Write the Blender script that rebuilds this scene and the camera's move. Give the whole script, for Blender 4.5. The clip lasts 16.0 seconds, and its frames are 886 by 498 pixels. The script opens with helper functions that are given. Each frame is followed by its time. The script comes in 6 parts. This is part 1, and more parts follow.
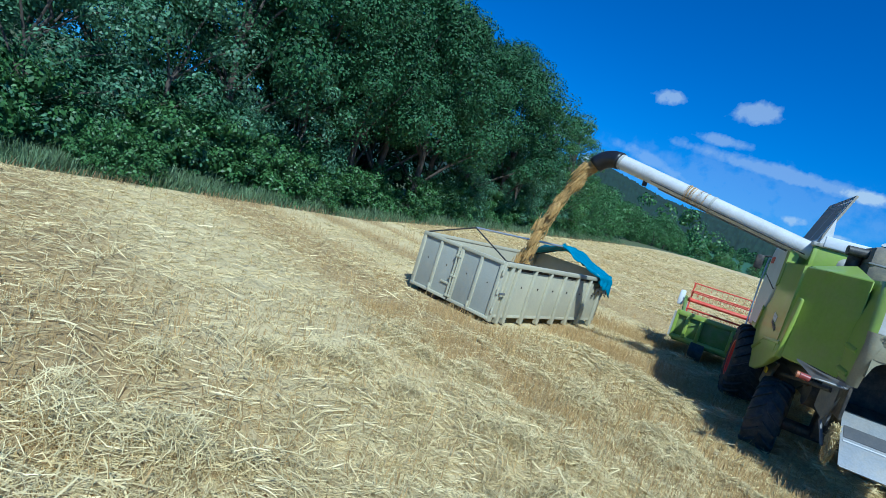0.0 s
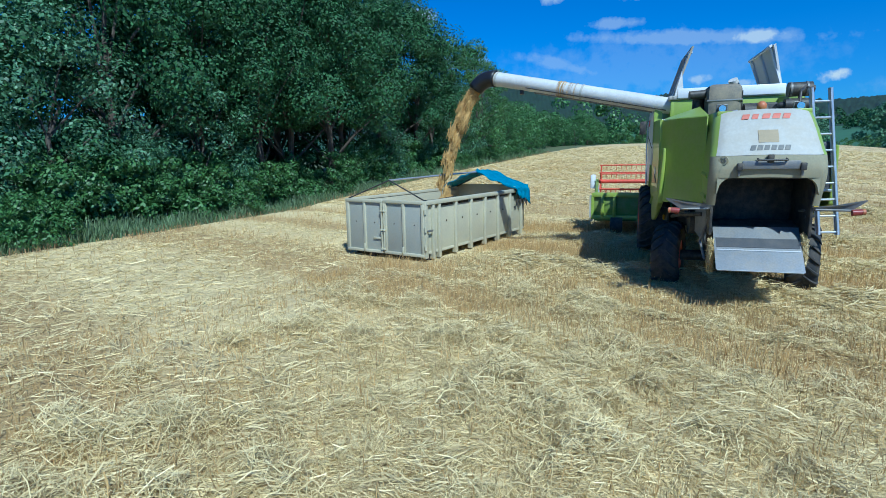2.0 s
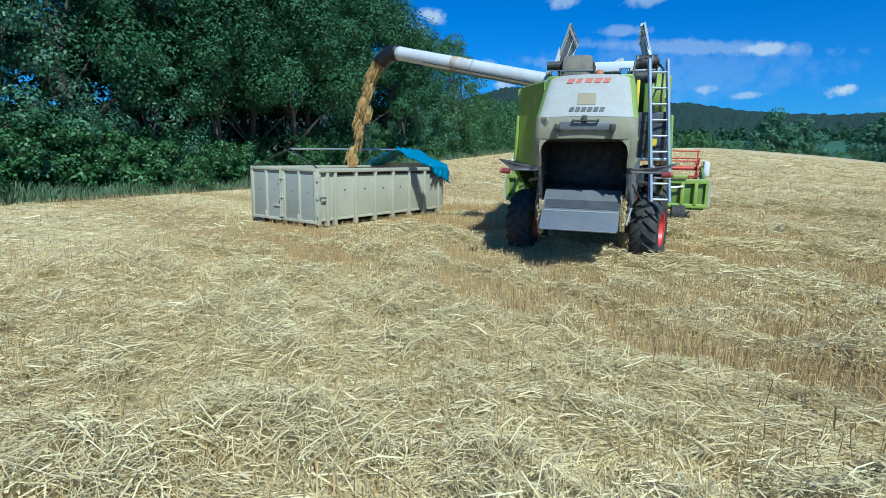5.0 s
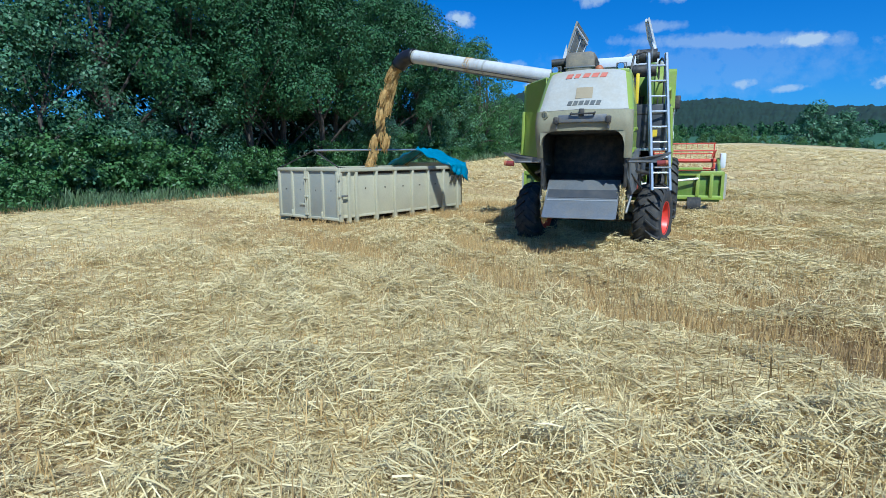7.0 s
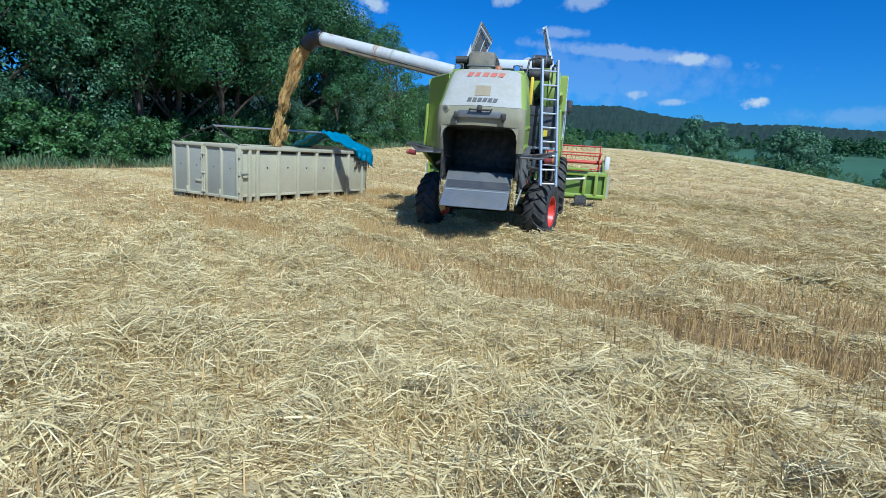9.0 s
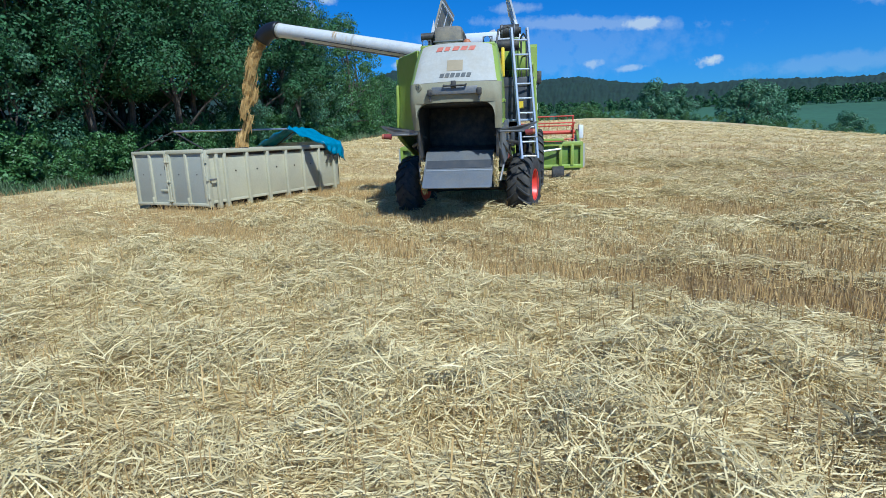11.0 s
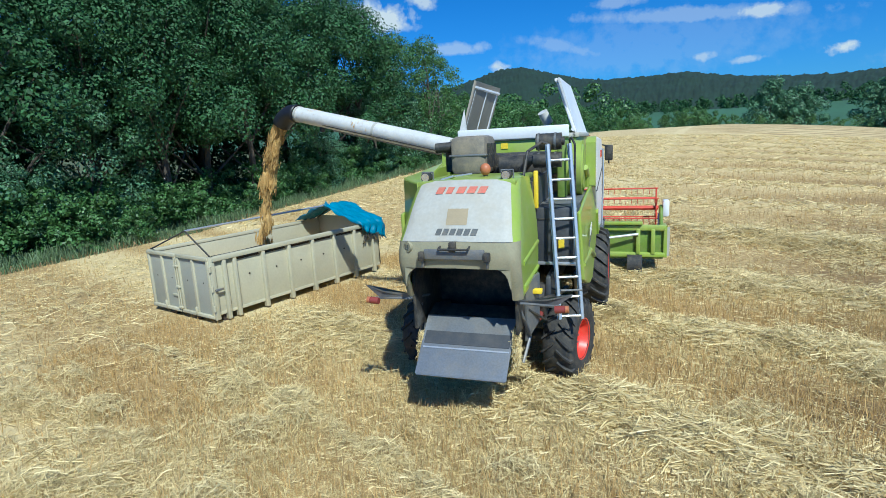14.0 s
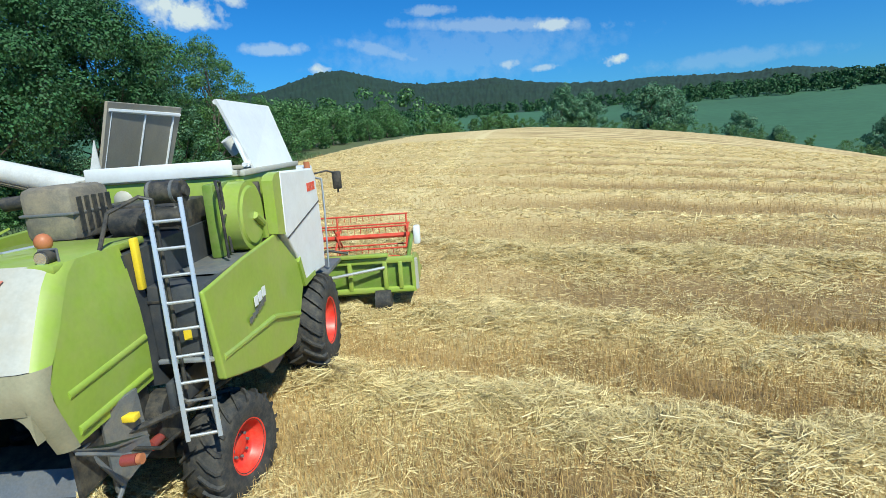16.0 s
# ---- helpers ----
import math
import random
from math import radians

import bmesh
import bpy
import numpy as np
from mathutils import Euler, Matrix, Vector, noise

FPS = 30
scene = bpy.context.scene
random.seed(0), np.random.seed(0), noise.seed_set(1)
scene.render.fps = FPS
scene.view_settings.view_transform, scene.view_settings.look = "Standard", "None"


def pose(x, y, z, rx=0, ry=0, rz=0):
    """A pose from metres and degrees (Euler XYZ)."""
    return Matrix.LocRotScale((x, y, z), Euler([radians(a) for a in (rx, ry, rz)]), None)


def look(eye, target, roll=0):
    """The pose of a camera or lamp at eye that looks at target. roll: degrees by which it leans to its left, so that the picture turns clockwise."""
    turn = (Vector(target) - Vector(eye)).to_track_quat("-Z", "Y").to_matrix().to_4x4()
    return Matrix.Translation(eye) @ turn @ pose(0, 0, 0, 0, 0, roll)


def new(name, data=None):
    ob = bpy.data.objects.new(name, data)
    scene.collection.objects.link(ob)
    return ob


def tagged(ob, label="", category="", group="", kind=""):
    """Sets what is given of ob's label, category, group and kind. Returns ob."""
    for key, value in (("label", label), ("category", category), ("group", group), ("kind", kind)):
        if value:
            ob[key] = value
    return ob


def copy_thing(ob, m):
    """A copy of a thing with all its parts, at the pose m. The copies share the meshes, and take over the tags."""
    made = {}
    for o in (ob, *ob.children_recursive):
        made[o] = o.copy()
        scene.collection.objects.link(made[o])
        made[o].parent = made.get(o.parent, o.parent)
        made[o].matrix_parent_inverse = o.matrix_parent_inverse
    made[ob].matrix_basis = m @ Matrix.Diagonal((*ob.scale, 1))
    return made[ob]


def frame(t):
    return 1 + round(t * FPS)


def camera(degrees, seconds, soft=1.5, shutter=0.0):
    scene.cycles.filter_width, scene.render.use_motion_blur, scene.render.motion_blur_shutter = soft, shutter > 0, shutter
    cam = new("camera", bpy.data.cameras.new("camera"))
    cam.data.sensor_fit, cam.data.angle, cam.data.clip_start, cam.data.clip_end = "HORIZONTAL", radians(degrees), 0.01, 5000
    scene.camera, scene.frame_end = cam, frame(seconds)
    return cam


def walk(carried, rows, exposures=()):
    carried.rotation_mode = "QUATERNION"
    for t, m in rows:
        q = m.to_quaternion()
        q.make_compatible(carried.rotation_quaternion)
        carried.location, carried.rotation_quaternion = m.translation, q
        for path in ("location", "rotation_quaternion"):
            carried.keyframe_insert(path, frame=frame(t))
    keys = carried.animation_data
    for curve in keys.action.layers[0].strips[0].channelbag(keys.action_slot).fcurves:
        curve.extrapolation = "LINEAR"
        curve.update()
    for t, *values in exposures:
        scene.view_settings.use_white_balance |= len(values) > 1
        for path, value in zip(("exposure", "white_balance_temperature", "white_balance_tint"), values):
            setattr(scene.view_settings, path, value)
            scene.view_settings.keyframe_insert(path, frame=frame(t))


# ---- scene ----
cam = camera(79, 16.0, soft=0.5)
PATH = [
    (0, (6.420, -9.767, 2.478), (5.135, -8.249, 2.269), 17.1),
    (0.5, (6.496, -9.679, 2.495), (5.069, -8.313, 2.182), 3.4),
    (1, (7.026, -10.240, 2.673), (5.461, -9.039, 2.348), -1.6),
    (1.5, (7.479, -10.543, 2.673), (5.828, -9.463, 2.350), -1.1),
    (2, (7.479, -10.193, 2.453), (6.365, -8.568, 2.110), -1.1),
    (2.5, (7.552, -9.612, 2.143), (6.706, -7.831, 1.807), -2.7),
    (3, (7.939, -9.870, 2.116), (6.959, -8.163, 1.761), -1.4),
    (3.5, (8.404, -10.085, 2.085), (7.299, -8.461, 1.712), -0.8),
    (3.7, (8.614, -9.877, 1.961), (7.538, -8.231, 1.593), -0.6),
    (5.8, (10.431, -8.969, 1.739), (9.184, -7.441, 1.409), 5.9),
    (6, (10.533, -8.995, 1.755), (9.266, -7.490, 1.392), 10.4),
    (6.5, (10.805, -9.436, 1.881), (9.379, -8.084, 1.513), 6.6),
    (7, (10.550, -9.258, 1.619), (9.338, -7.702, 1.288), -0.3),
    (7.5, (10.888, -9.526, 1.676), (10.009, -7.767, 1.309), -1.1),
    (8, (10.972, -9.573, 1.681), (10.061, -7.833, 1.305), 1.5),
    (8.2, (10.939, -9.546, 1.669), (9.984, -7.826, 1.307), 6.2),
    (10.3, (10.603, -9.590, 1.498), (9.770, -7.820, 1.084), -2.4),
    (10.5, (10.523, -9.577, 1.491), (9.659, -7.828, 1.052), -1.8),
    (11, (10.544, -9.395, 1.496), (9.715, -7.621, 1.089), -2.0),
    (11.5, (10.372, -9.051, 1.530), (9.398, -7.348, 1.139), -0.8),
    (12, (10.255, -8.863, 1.986), (9.131, -7.257, 1.589), -1.9),
    (12.5, (10.234, -8.626, 2.555), (9.021, -7.103, 2.098), -1.3),
    (13, (10.207, -8.095, 3.237), (8.923, -6.602, 2.886), -0.1),
    (13.5, (10.423, -6.869, 3.491), (9.390, -5.209, 3.069), -2.9),
    (14, (10.437, -6.229, 3.520), (9.305, -4.626, 3.133), -3.0),
    (14.5, (10.516, -5.485, 3.491), (9.322, -3.930, 3.094), -2.6),
    (15, (10.799, -4.632, 3.536), (9.665, -3.028, 3.161), -4.1),
    (15.5, (10.879, -3.790, 3.494), (9.818, -2.152, 3.057), -4.3),
    (16, (11.622, -3.398, 3.843), (11.035, -1.531, 3.430), -4.0),
]
# The clip's camera starts with a cooler, greener picture and warms up later.
TONE = [(0.0, -0.08, 4980, -3), (3.7, -0.08, 5050, -5), (7.0, -0.04, 5250, 1), (10.5, -0.09, 5300, 3), (12.5, 0.00, 5400, 1), (14.5, 0.06, 5820, -2), (16.0, 0.16, 6250, -4)]
walk(cam, [(t, look(eye, target, roll)) for t, eye, target, roll in PATH], TONE)

# ---- light ----
SUN = Vector((0.70, -0.55, 1.0)).normalized()
world = bpy.data.worlds.new("sky")
scene.world = world
world.use_nodes = True
wn = world.node_tree.nodes
wl = world.node_tree.links
sky = wn.new("ShaderNodeTexSky")
sky.sky_type = "NISHITA"
sky.sun_disc = False
sky.sun_elevation = math.asin(SUN.z)
sky.sun_rotation = math.atan2(SUN.x, SUN.y)
sky.air_density = 1.0
sky.dust_density = 0.3
sky.ozone_density = 3.0
wn["Background"].inputs["Strength"].default_value = 0.078


# Clouds by bearing to the left, height, half width and half height, all in degrees, density and slant.
CLOUDS = [
    (-1.0, 6.0, 1.5, 0.65, 1.0, 0.0),
    (40.5, 12.4, 4.2, 1.5, 1.0, 0.1),
    (36.0, 13.6, 2.4, 0.8, 0.8, 0.1),
    (46.0, 13.8, 1.8, 1.0, 0.8, 0.0),
    (5.2, 9.8, 2.0, 0.65, 0.8, 0.0),
    (28.4, 7.2, 1.2, 0.6, 0.9, 0.0),
    (9.6, 6.5, 1.3, 0.5, 0.6, 0.0),
    (6.0, 5.9, 1.5, 0.4, 0.55, -0.05),
    (32.8, 9.2, 3.6, 0.7, 0.45, 0.05),
    (10.5, 10.2, 12.5, 0.8, 0.34, 0.09),
    (17.0, 12.0, 3.0, 0.6, 0.35, 0.0),
    (14.0, 8.0, 16.0, 3.0, 0.14, 0.0),
    (22.5, 8.6, 4.5, 0.8, 0.3, 0.25),
    (15.0, 15.0, 2.4, 1.1, 0.45, -0.1),
    (23.0, 14.8, 1.7, 0.8, 0.5, 0.0),
    (-11.0, 5.0, 9.0, 0.9, 0.16, 0.0),
    (-14.0, 9.5, 4.0, 0.8, 0.3, 0.1),
]


def sky_clouds():
    """Small fair-weather clouds and thin streaks over a blue sky that pales towards the horizon."""

    def calc(op, a, b=0.0):
        k = wn.new("ShaderNodeMath")
        k.operation = op
        for i, v in enumerate((a, b)):
            if isinstance(v, (int, float)):
                k.inputs[i].default_value = v
            else:
                wl.new(v, k.inputs[i])
        return k.outputs[0]

    geo = wn.new("ShaderNodeTexCoord")
    sep = wn.new("ShaderNodeSeparateXYZ")
    wl.new(geo.outputs["Generated"], sep.inputs[0])
    noises = []
    for scale, detail in ((38.0, 9), (11.0, 4)):
        n = wn.new("ShaderNodeTexNoise")
        n.inputs["Scale"].default_value = scale
        n.inputs["Detail"].default_value = detail
        n.inputs["Roughness"].default_value = 0.62
        wl.new(geo.outputs["Generated"], n.inputs["Vector"])
        noises.append(n.outputs["Fac"])
    bear = calc("MULTIPLY", calc("ARCTAN2", calc("MULTIPLY", sep.outputs[0], -1.0), sep.outputs[1]), 180 / math.pi)
    elev = calc("MULTIPLY", calc("ARCSINE", sep.outputs[2]), 180 / math.pi)
    puff = calc("SUBTRACT", noises[0], 0.5)
    bear = calc("ADD", bear, calc("MULTIPLY", calc("SUBTRACT", noises[1], 0.5), 5.0))
    total = 0.0
    for az, el, w, h, dense, slant in CLOUDS:
        u = calc("MULTIPLY", calc("SUBTRACT", bear, az), 1 / w)
        v = calc("MULTIPLY", calc("SUBTRACT", calc("SUBTRACT", elev, calc("MULTIPLY", calc("SUBTRACT", bear, az), slant)), el), 1 / h)
        q = calc("SUBTRACT", 1.0, calc("ADD", calc("MULTIPLY", u, u), calc("MULTIPLY", v, v)))
        q = calc("MAXIMUM", calc("ADD", q, calc("MULTIPLY", puff, 3.4)), 0.0)
        near = calc("MAXIMUM", calc("SUBTRACT", 1.6, calc("ADD", calc("MULTIPLY", calc("ABSOLUTE", u), 0.8), calc("MULTIPLY", calc("ABSOLUTE", v), 0.5))), 0.0)
        q = calc("MULTIPLY", calc("MINIMUM", calc("MULTIPLY", q, near), 1.0), dense)
        total = calc("MAXIMUM", total, q) if total else q
    haze = calc("MULTIPLY", calc("POWER", 2.718, calc("MULTIPLY", calc("ABSOLUTE", elev), -1 / 5.5)), 0.42)
    tint = wn.new("ShaderNodeMix")
    tint.data_type = "RGBA"
    tint.blend_type = "MULTIPLY"
    tint.inputs["Factor"].default_value = 1.0
    tint.inputs["B"].default_value = (0.16, 0.72, 1.42, 1)
    wl.new(sky.outputs[0], tint.inputs["A"])
    out = tint.outputs["Result"]
    for factor, color in ((haze, (3.6, 5.6, 8.2, 1)), (total, (8.2, 8.8, 9.4, 1))):
        mix = wn.new("ShaderNodeMix")
        mix.data_type = "RGBA"
        mix.inputs["B"].default_value = color
        wl.new(factor, mix.inputs["Factor"])
        wl.new(out, mix.inputs["A"])
        out = mix.outputs["Result"]
    wl.new(out, wn["Background"].inputs["Color"])


sky_clouds()
sun = new("sun", bpy.data.lights.new("sun", "SUN"))
sun.data.energy = 5.0
sun.data.angle = radians(0.53)
sun.data.color = (1.0, 0.96, 0.88)
sun.matrix_world = look((40, -30, 60), Vector((40, -30, 60)) - SUN)


# ---- materials ----
def mat(name, color, rough=0.6, metal=0.0, vary=0.25, scale=3.0, bump=0.0, dirt=0.0, dirt_color=(0.42, 0.34, 0.22), coat=0.0, island=False, objrand=False, translucent=0.0, low_color=None):
    """A surface with a large and a fine variation of its colour, a relief, and dust in patches."""
    m = bpy.data.materials.new(name)
    m.use_nodes = True
    n, l = m.node_tree.nodes, m.node_tree.links
    p = n["Principled BSDF"]
    p.inputs["Roughness"].default_value = rough
    p.inputs["Metallic"].default_value = metal
    p.inputs["Coat Weight"].default_value = coat
    tc = n.new("ShaderNodeTexCoord")
    big = n.new("ShaderNodeTexNoise")
    big.inputs["Scale"].default_value = scale
    big.inputs["Detail"].default_value = 4
    fine = n.new("ShaderNodeTexNoise")
    fine.inputs["Scale"].default_value = scale * 14
    fine.inputs["Detail"].default_value = 3
    for t in (big, fine):
        l.new(tc.outputs["Object"], t.inputs["Vector"])
    add = n.new("ShaderNodeMath")
    add.operation = "ADD"
    l.new(big.outputs["Fac"], add.inputs[0])
    l.new(fine.outputs["Fac"], add.inputs[1])
    half = n.new("ShaderNodeMath")
    half.operation = "MULTIPLY"
    half.inputs[1].default_value = 0.5
    l.new(add.outputs[0], half.inputs[0])
    value = half.outputs[0]
    if island or objrand:
        info = n.new("ShaderNodeNewGeometry" if island else "ShaderNodeObjectInfo")
        mixr = n.new("ShaderNodeMath")
        mixr.operation = "MULTIPLY_ADD"
        mixr.inputs[1].default_value = 0.6
        l.new(info.outputs["Random Per Island" if island else "Random"], mixr.inputs[0])
        low = n.new("ShaderNodeMath")
        low.operation = "MULTIPLY"
        low.inputs[1].default_value = 0.4
        l.new(value, low.inputs[0])
        l.new(low.outputs[0], mixr.inputs[2])
        value = mixr.outputs[0]
    ramp = n.new("ShaderNodeValToRGB")
    ramp.color_ramp.elements[0].position = 0.3 if not (island or objrand) else 0.1
    ramp.color_ramp.elements[1].position = 0.7 if not (island or objrand) else 0.9
    ramp.color_ramp.elements[0].color = (*(low_color or [c * (1 - vary) for c in color]), 1)
    ramp.color_ramp.elements[1].color = (*[min(1, c * (1 + vary)) for c in color], 1)
    l.new(value, ramp.inputs[0])
    out = ramp.outputs[0]
    if dirt:
        dn = n.new("ShaderNodeTexNoise")
        dn.inputs["Scale"].default_value = scale * 1.7
        dn.inputs["Detail"].default_value = 8
        dn.inputs["Roughness"].default_value = 0.7
        l.new(tc.outputs["Object"], dn.inputs["Vector"])
        dr = n.new("ShaderNodeValToRGB")
        dr.color_ramp.elements[0].position = 0.42
        dr.color_ramp.elements[1].position = 0.72
        dr.color_ramp.elements[1].color = (dirt, dirt, dirt, 1)
        l.new(dn.outputs["Fac"], dr.inputs[0])
        mx = n.new("ShaderNodeMix")
        mx.data_type = "RGBA"
        mx.inputs["B"].default_value = (*dirt_color, 1)
        l.new(dr.outputs[0], mx.inputs["Factor"])
        l.new(out, mx.inputs["A"])
        out = mx.outputs["Result"]
    l.new(out, p.inputs["Base Color"])
    if bump:
        b = n.new("ShaderNodeBump")
        b.inputs["Strength"].default_value = bump
        b.inputs["Distance"].default_value = 0.02
        l.new(fine.outputs["Fac"], b.inputs["Height"])
        l.new(b.outputs[0], p.inputs["Normal"])
    if translucent:
        tr = n.new("ShaderNodeBsdfTranslucent")
        l.new(out, tr.inputs["Color"])
        ms = n.new("ShaderNodeMixShader")
        ms.inputs[0].default_value = translucent
        l.new(p.outputs[0], ms.inputs[1])
        l.new(tr.outputs[0], ms.inputs[2])
        l.new(ms.outputs[0], n["Material Output"].inputs["Surface"])
    return m


LIME = mat("lime paint", (0.30, 0.41, 0.055), 0.42, 0, 0.10, 1.2, 0.02, 0.30, coat=0.3)
LIME_DARK = mat("dark lime paint", (0.15, 0.24, 0.035), 0.45, 0, 0.15, 2, 0.03, 0.30)
WHITE = mat("dusty white paint", (0.45, 0.44, 0.39), 0.6, 0, 0.12, 1.8, 0.03, 0.7, (0.40, 0.35, 0.26))
WHITE_TUBE = mat("weathered white paint", (0.62, 0.62, 0.60), 0.45, 0, 0.12, 2.5, 0.02, 0.35, (0.40, 0.36, 0.28))
WHITE_CLEAN = mat("white paint", (0.80, 0.81, 0.82), 0.36, 0, 0.05, 1.5, 0.02, 0.15)
BEIGE = mat("dust covered hood edge", (0.30, 0.28, 0.18), 0.7, 0, 0.15, 3, 0.05, 0.4)
GREY = mat("grey steel", (0.16, 0.17, 0.18), 0.5, 0.3, 0.2, 4, 0.05, 0.4)
RUBBER_CLEAN = mat("clean black rubber", (0.014, 0.014, 0.016), 0.42, 0, 0.2, 4, 0.03, 0.0)
DARK = mat("black plastic and recess shade", (0.025, 0.026, 0.028), 0.55, 0, 0.3, 5, 0.05, 0.25)
BOXGREY = mat("charcoal plastic", (0.050, 0.056, 0.066), 0.5, 0, 0.2, 4, 0.03, 0.10)
SHEET = mat("worn sheet steel", (0.26, 0.28, 0.30), 0.38, 0.6, 0.2, 3, 0.04, 0.35)
DUSTYBOX = mat("dusty grey casing", (0.18, 0.16, 0.13), 0.7, 0, 0.2, 4, 0.06, 0.6)
ALU = mat("aluminium", (0.66, 0.68, 0.70), 0.35, 0.7, 0.06, 6, 0.02)
RUBBER = mat("tyre rubber", (0.030, 0.031, 0.033), 0.75, 0, 0.25, 6, 0.1, 0.35, (0.22, 0.18, 0.12))
RIM_RED = mat("red rim paint", (0.72, 0.035, 0.02), 0.4, 0, 0.1, 5, 0.02, 0.2)
RED = mat("red paint", (0.68, 0.06, 0.03), 0.45, 0, 0.15, 5, 0.02, 0.25)
RED_FADED = mat("faded red lettering", (0.58, 0.16, 0.11), 0.5, 0, 0.15, 6, 0.0, 0.4)
INK = mat("dark lettering", (0.10, 0.11, 0.11), 0.5, 0, 0.15, 6, 0.0, 0.3)
TAN_SHEET = mat("dusty inner sheet", (0.34, 0.31, 0.25), 0.7, 0, 0.15, 3, 0.03, 0.5)
TAN = mat("tan patch", (0.36, 0.29, 0.18), 0.7, 0, 0.12, 6)
YELLOW = mat("yellow plastic", (0.85, 0.62, 0.03), 0.45, 0, 0.1, 5, 0.02, 0.15)
ORANGE = mat("orange lens", (0.46, 0.16, 0.07), 0.5, 0, 0.1, 8)
LENS_RED = mat("red lens", (0.26, 0.055, 0.045), 0.25, 0, 0.15, 8)
CHROME = mat("headlamp", (0.75, 0.76, 0.78), 0.12, 0.9, 0.05, 8)
GLASS = mat("dark cab glass", (0.02, 0.03, 0.035), 0.05, 0, 0.1, 2)
CONT = mat("pale grey container paint", (0.49, 0.46, 0.325), 0.55, 0, 0.07, 1.4, 0.03, 0.35, (0.40, 0.35, 0.26))
# Darker, bluer version of the container paint for the door sheets.
CONT_DOOR = mat("darker grey container paint", (0.36, 0.36, 0.30), 0.55, 0, 0.07, 1.6, 0.03, 0.3, (0.36, 0.31, 0.24))
RUST_SHADE = mat("rusty underside steel and rail shade", (0.06, 0.045, 0.035), 0.8, 0.1, 0.3, 4, 0.1)
TARP = mat("blue tarpaulin", (0.010, 0.19, 0.32), 0.45, 0, 0.25, 3, 0.15)
GRAIN = mat("wheat grain", (0.58, 0.37, 0.125), 0.7, 0, 0.35, 9, 0.6)
STRAW = mat("straw", (0.82, 0.69, 0.37), 0.5, 0, 0.22, 0.6, 0, island=True, translucent=0.12, low_color=(0.44, 0.33, 0.14))
STUBBLE = mat("stubble", (0.53, 0.36, 0.145), 0.65, 0, 0.4, 0.6, 0, island=True, translucent=0.15)
LEAF = mat("tree leaves", (0.030, 0.098, 0.029), 0.72, 0, 0.7, 0.3, 0, island=True, translucent=0.07)
LEAF_WILLOW = mat("willow leaves", (0.090, 0.198, 0.098), 0.5, 0, 0.6, 0.3, 0, island=True, translucent=0.16)
LEAF_BRIGHT = mat("bright bush leaves", (0.068, 0.160, 0.042), 0.5, 0, 0.6, 0.3, 0, island=True, translucent=0.16)
DRY_GRASS = mat("dry grass", (0.36, 0.23, 0.11), 0.65, 0, 0.4, 0.6, 0, island=True, translucent=0.2)
GRASS = mat("verge grass", (0.16, 0.235, 0.11), 0.6, 0, 0.5, 0.4, 0, island=True, translucent=0.3)
BARK = mat("bark", (0.085, 0.07, 0.055), 0.9, 0, 0.35, 5, 0.5)
FOREST = mat("far forest", (0.011, 0.032, 0.019), 0.9, 0, 0.5, 0.02, 0)
FIELD_GREEN = mat("far crop", (0.042, 0.115, 0.056), 0.9, 0, 0.25, 0.01, 0)


def bands(v):
    """How much straw lies at v metres across the swaths, 0 to 1."""
    out = np.zeros_like(v)
    for c, w in ((-1.5, 0.25), (1.1, 1.0), (4.8, 0.8), (8.1, 0.95), (13.6, 1.15)):
        out = np.maximum(out, np.exp(-(((v - c) / w) ** 2)))
    out = np.maximum(out, 0.88 * np.clip((-2.7 - v) / 0.5, 0, 1))
    far = 0.5 + 0.5 * np.cos((v - 13.6) / 5.3 * 2 * np.pi)
    return np.where(v > 13.6, np.maximum(out, far**2), out)


TRACK_X = 5.4


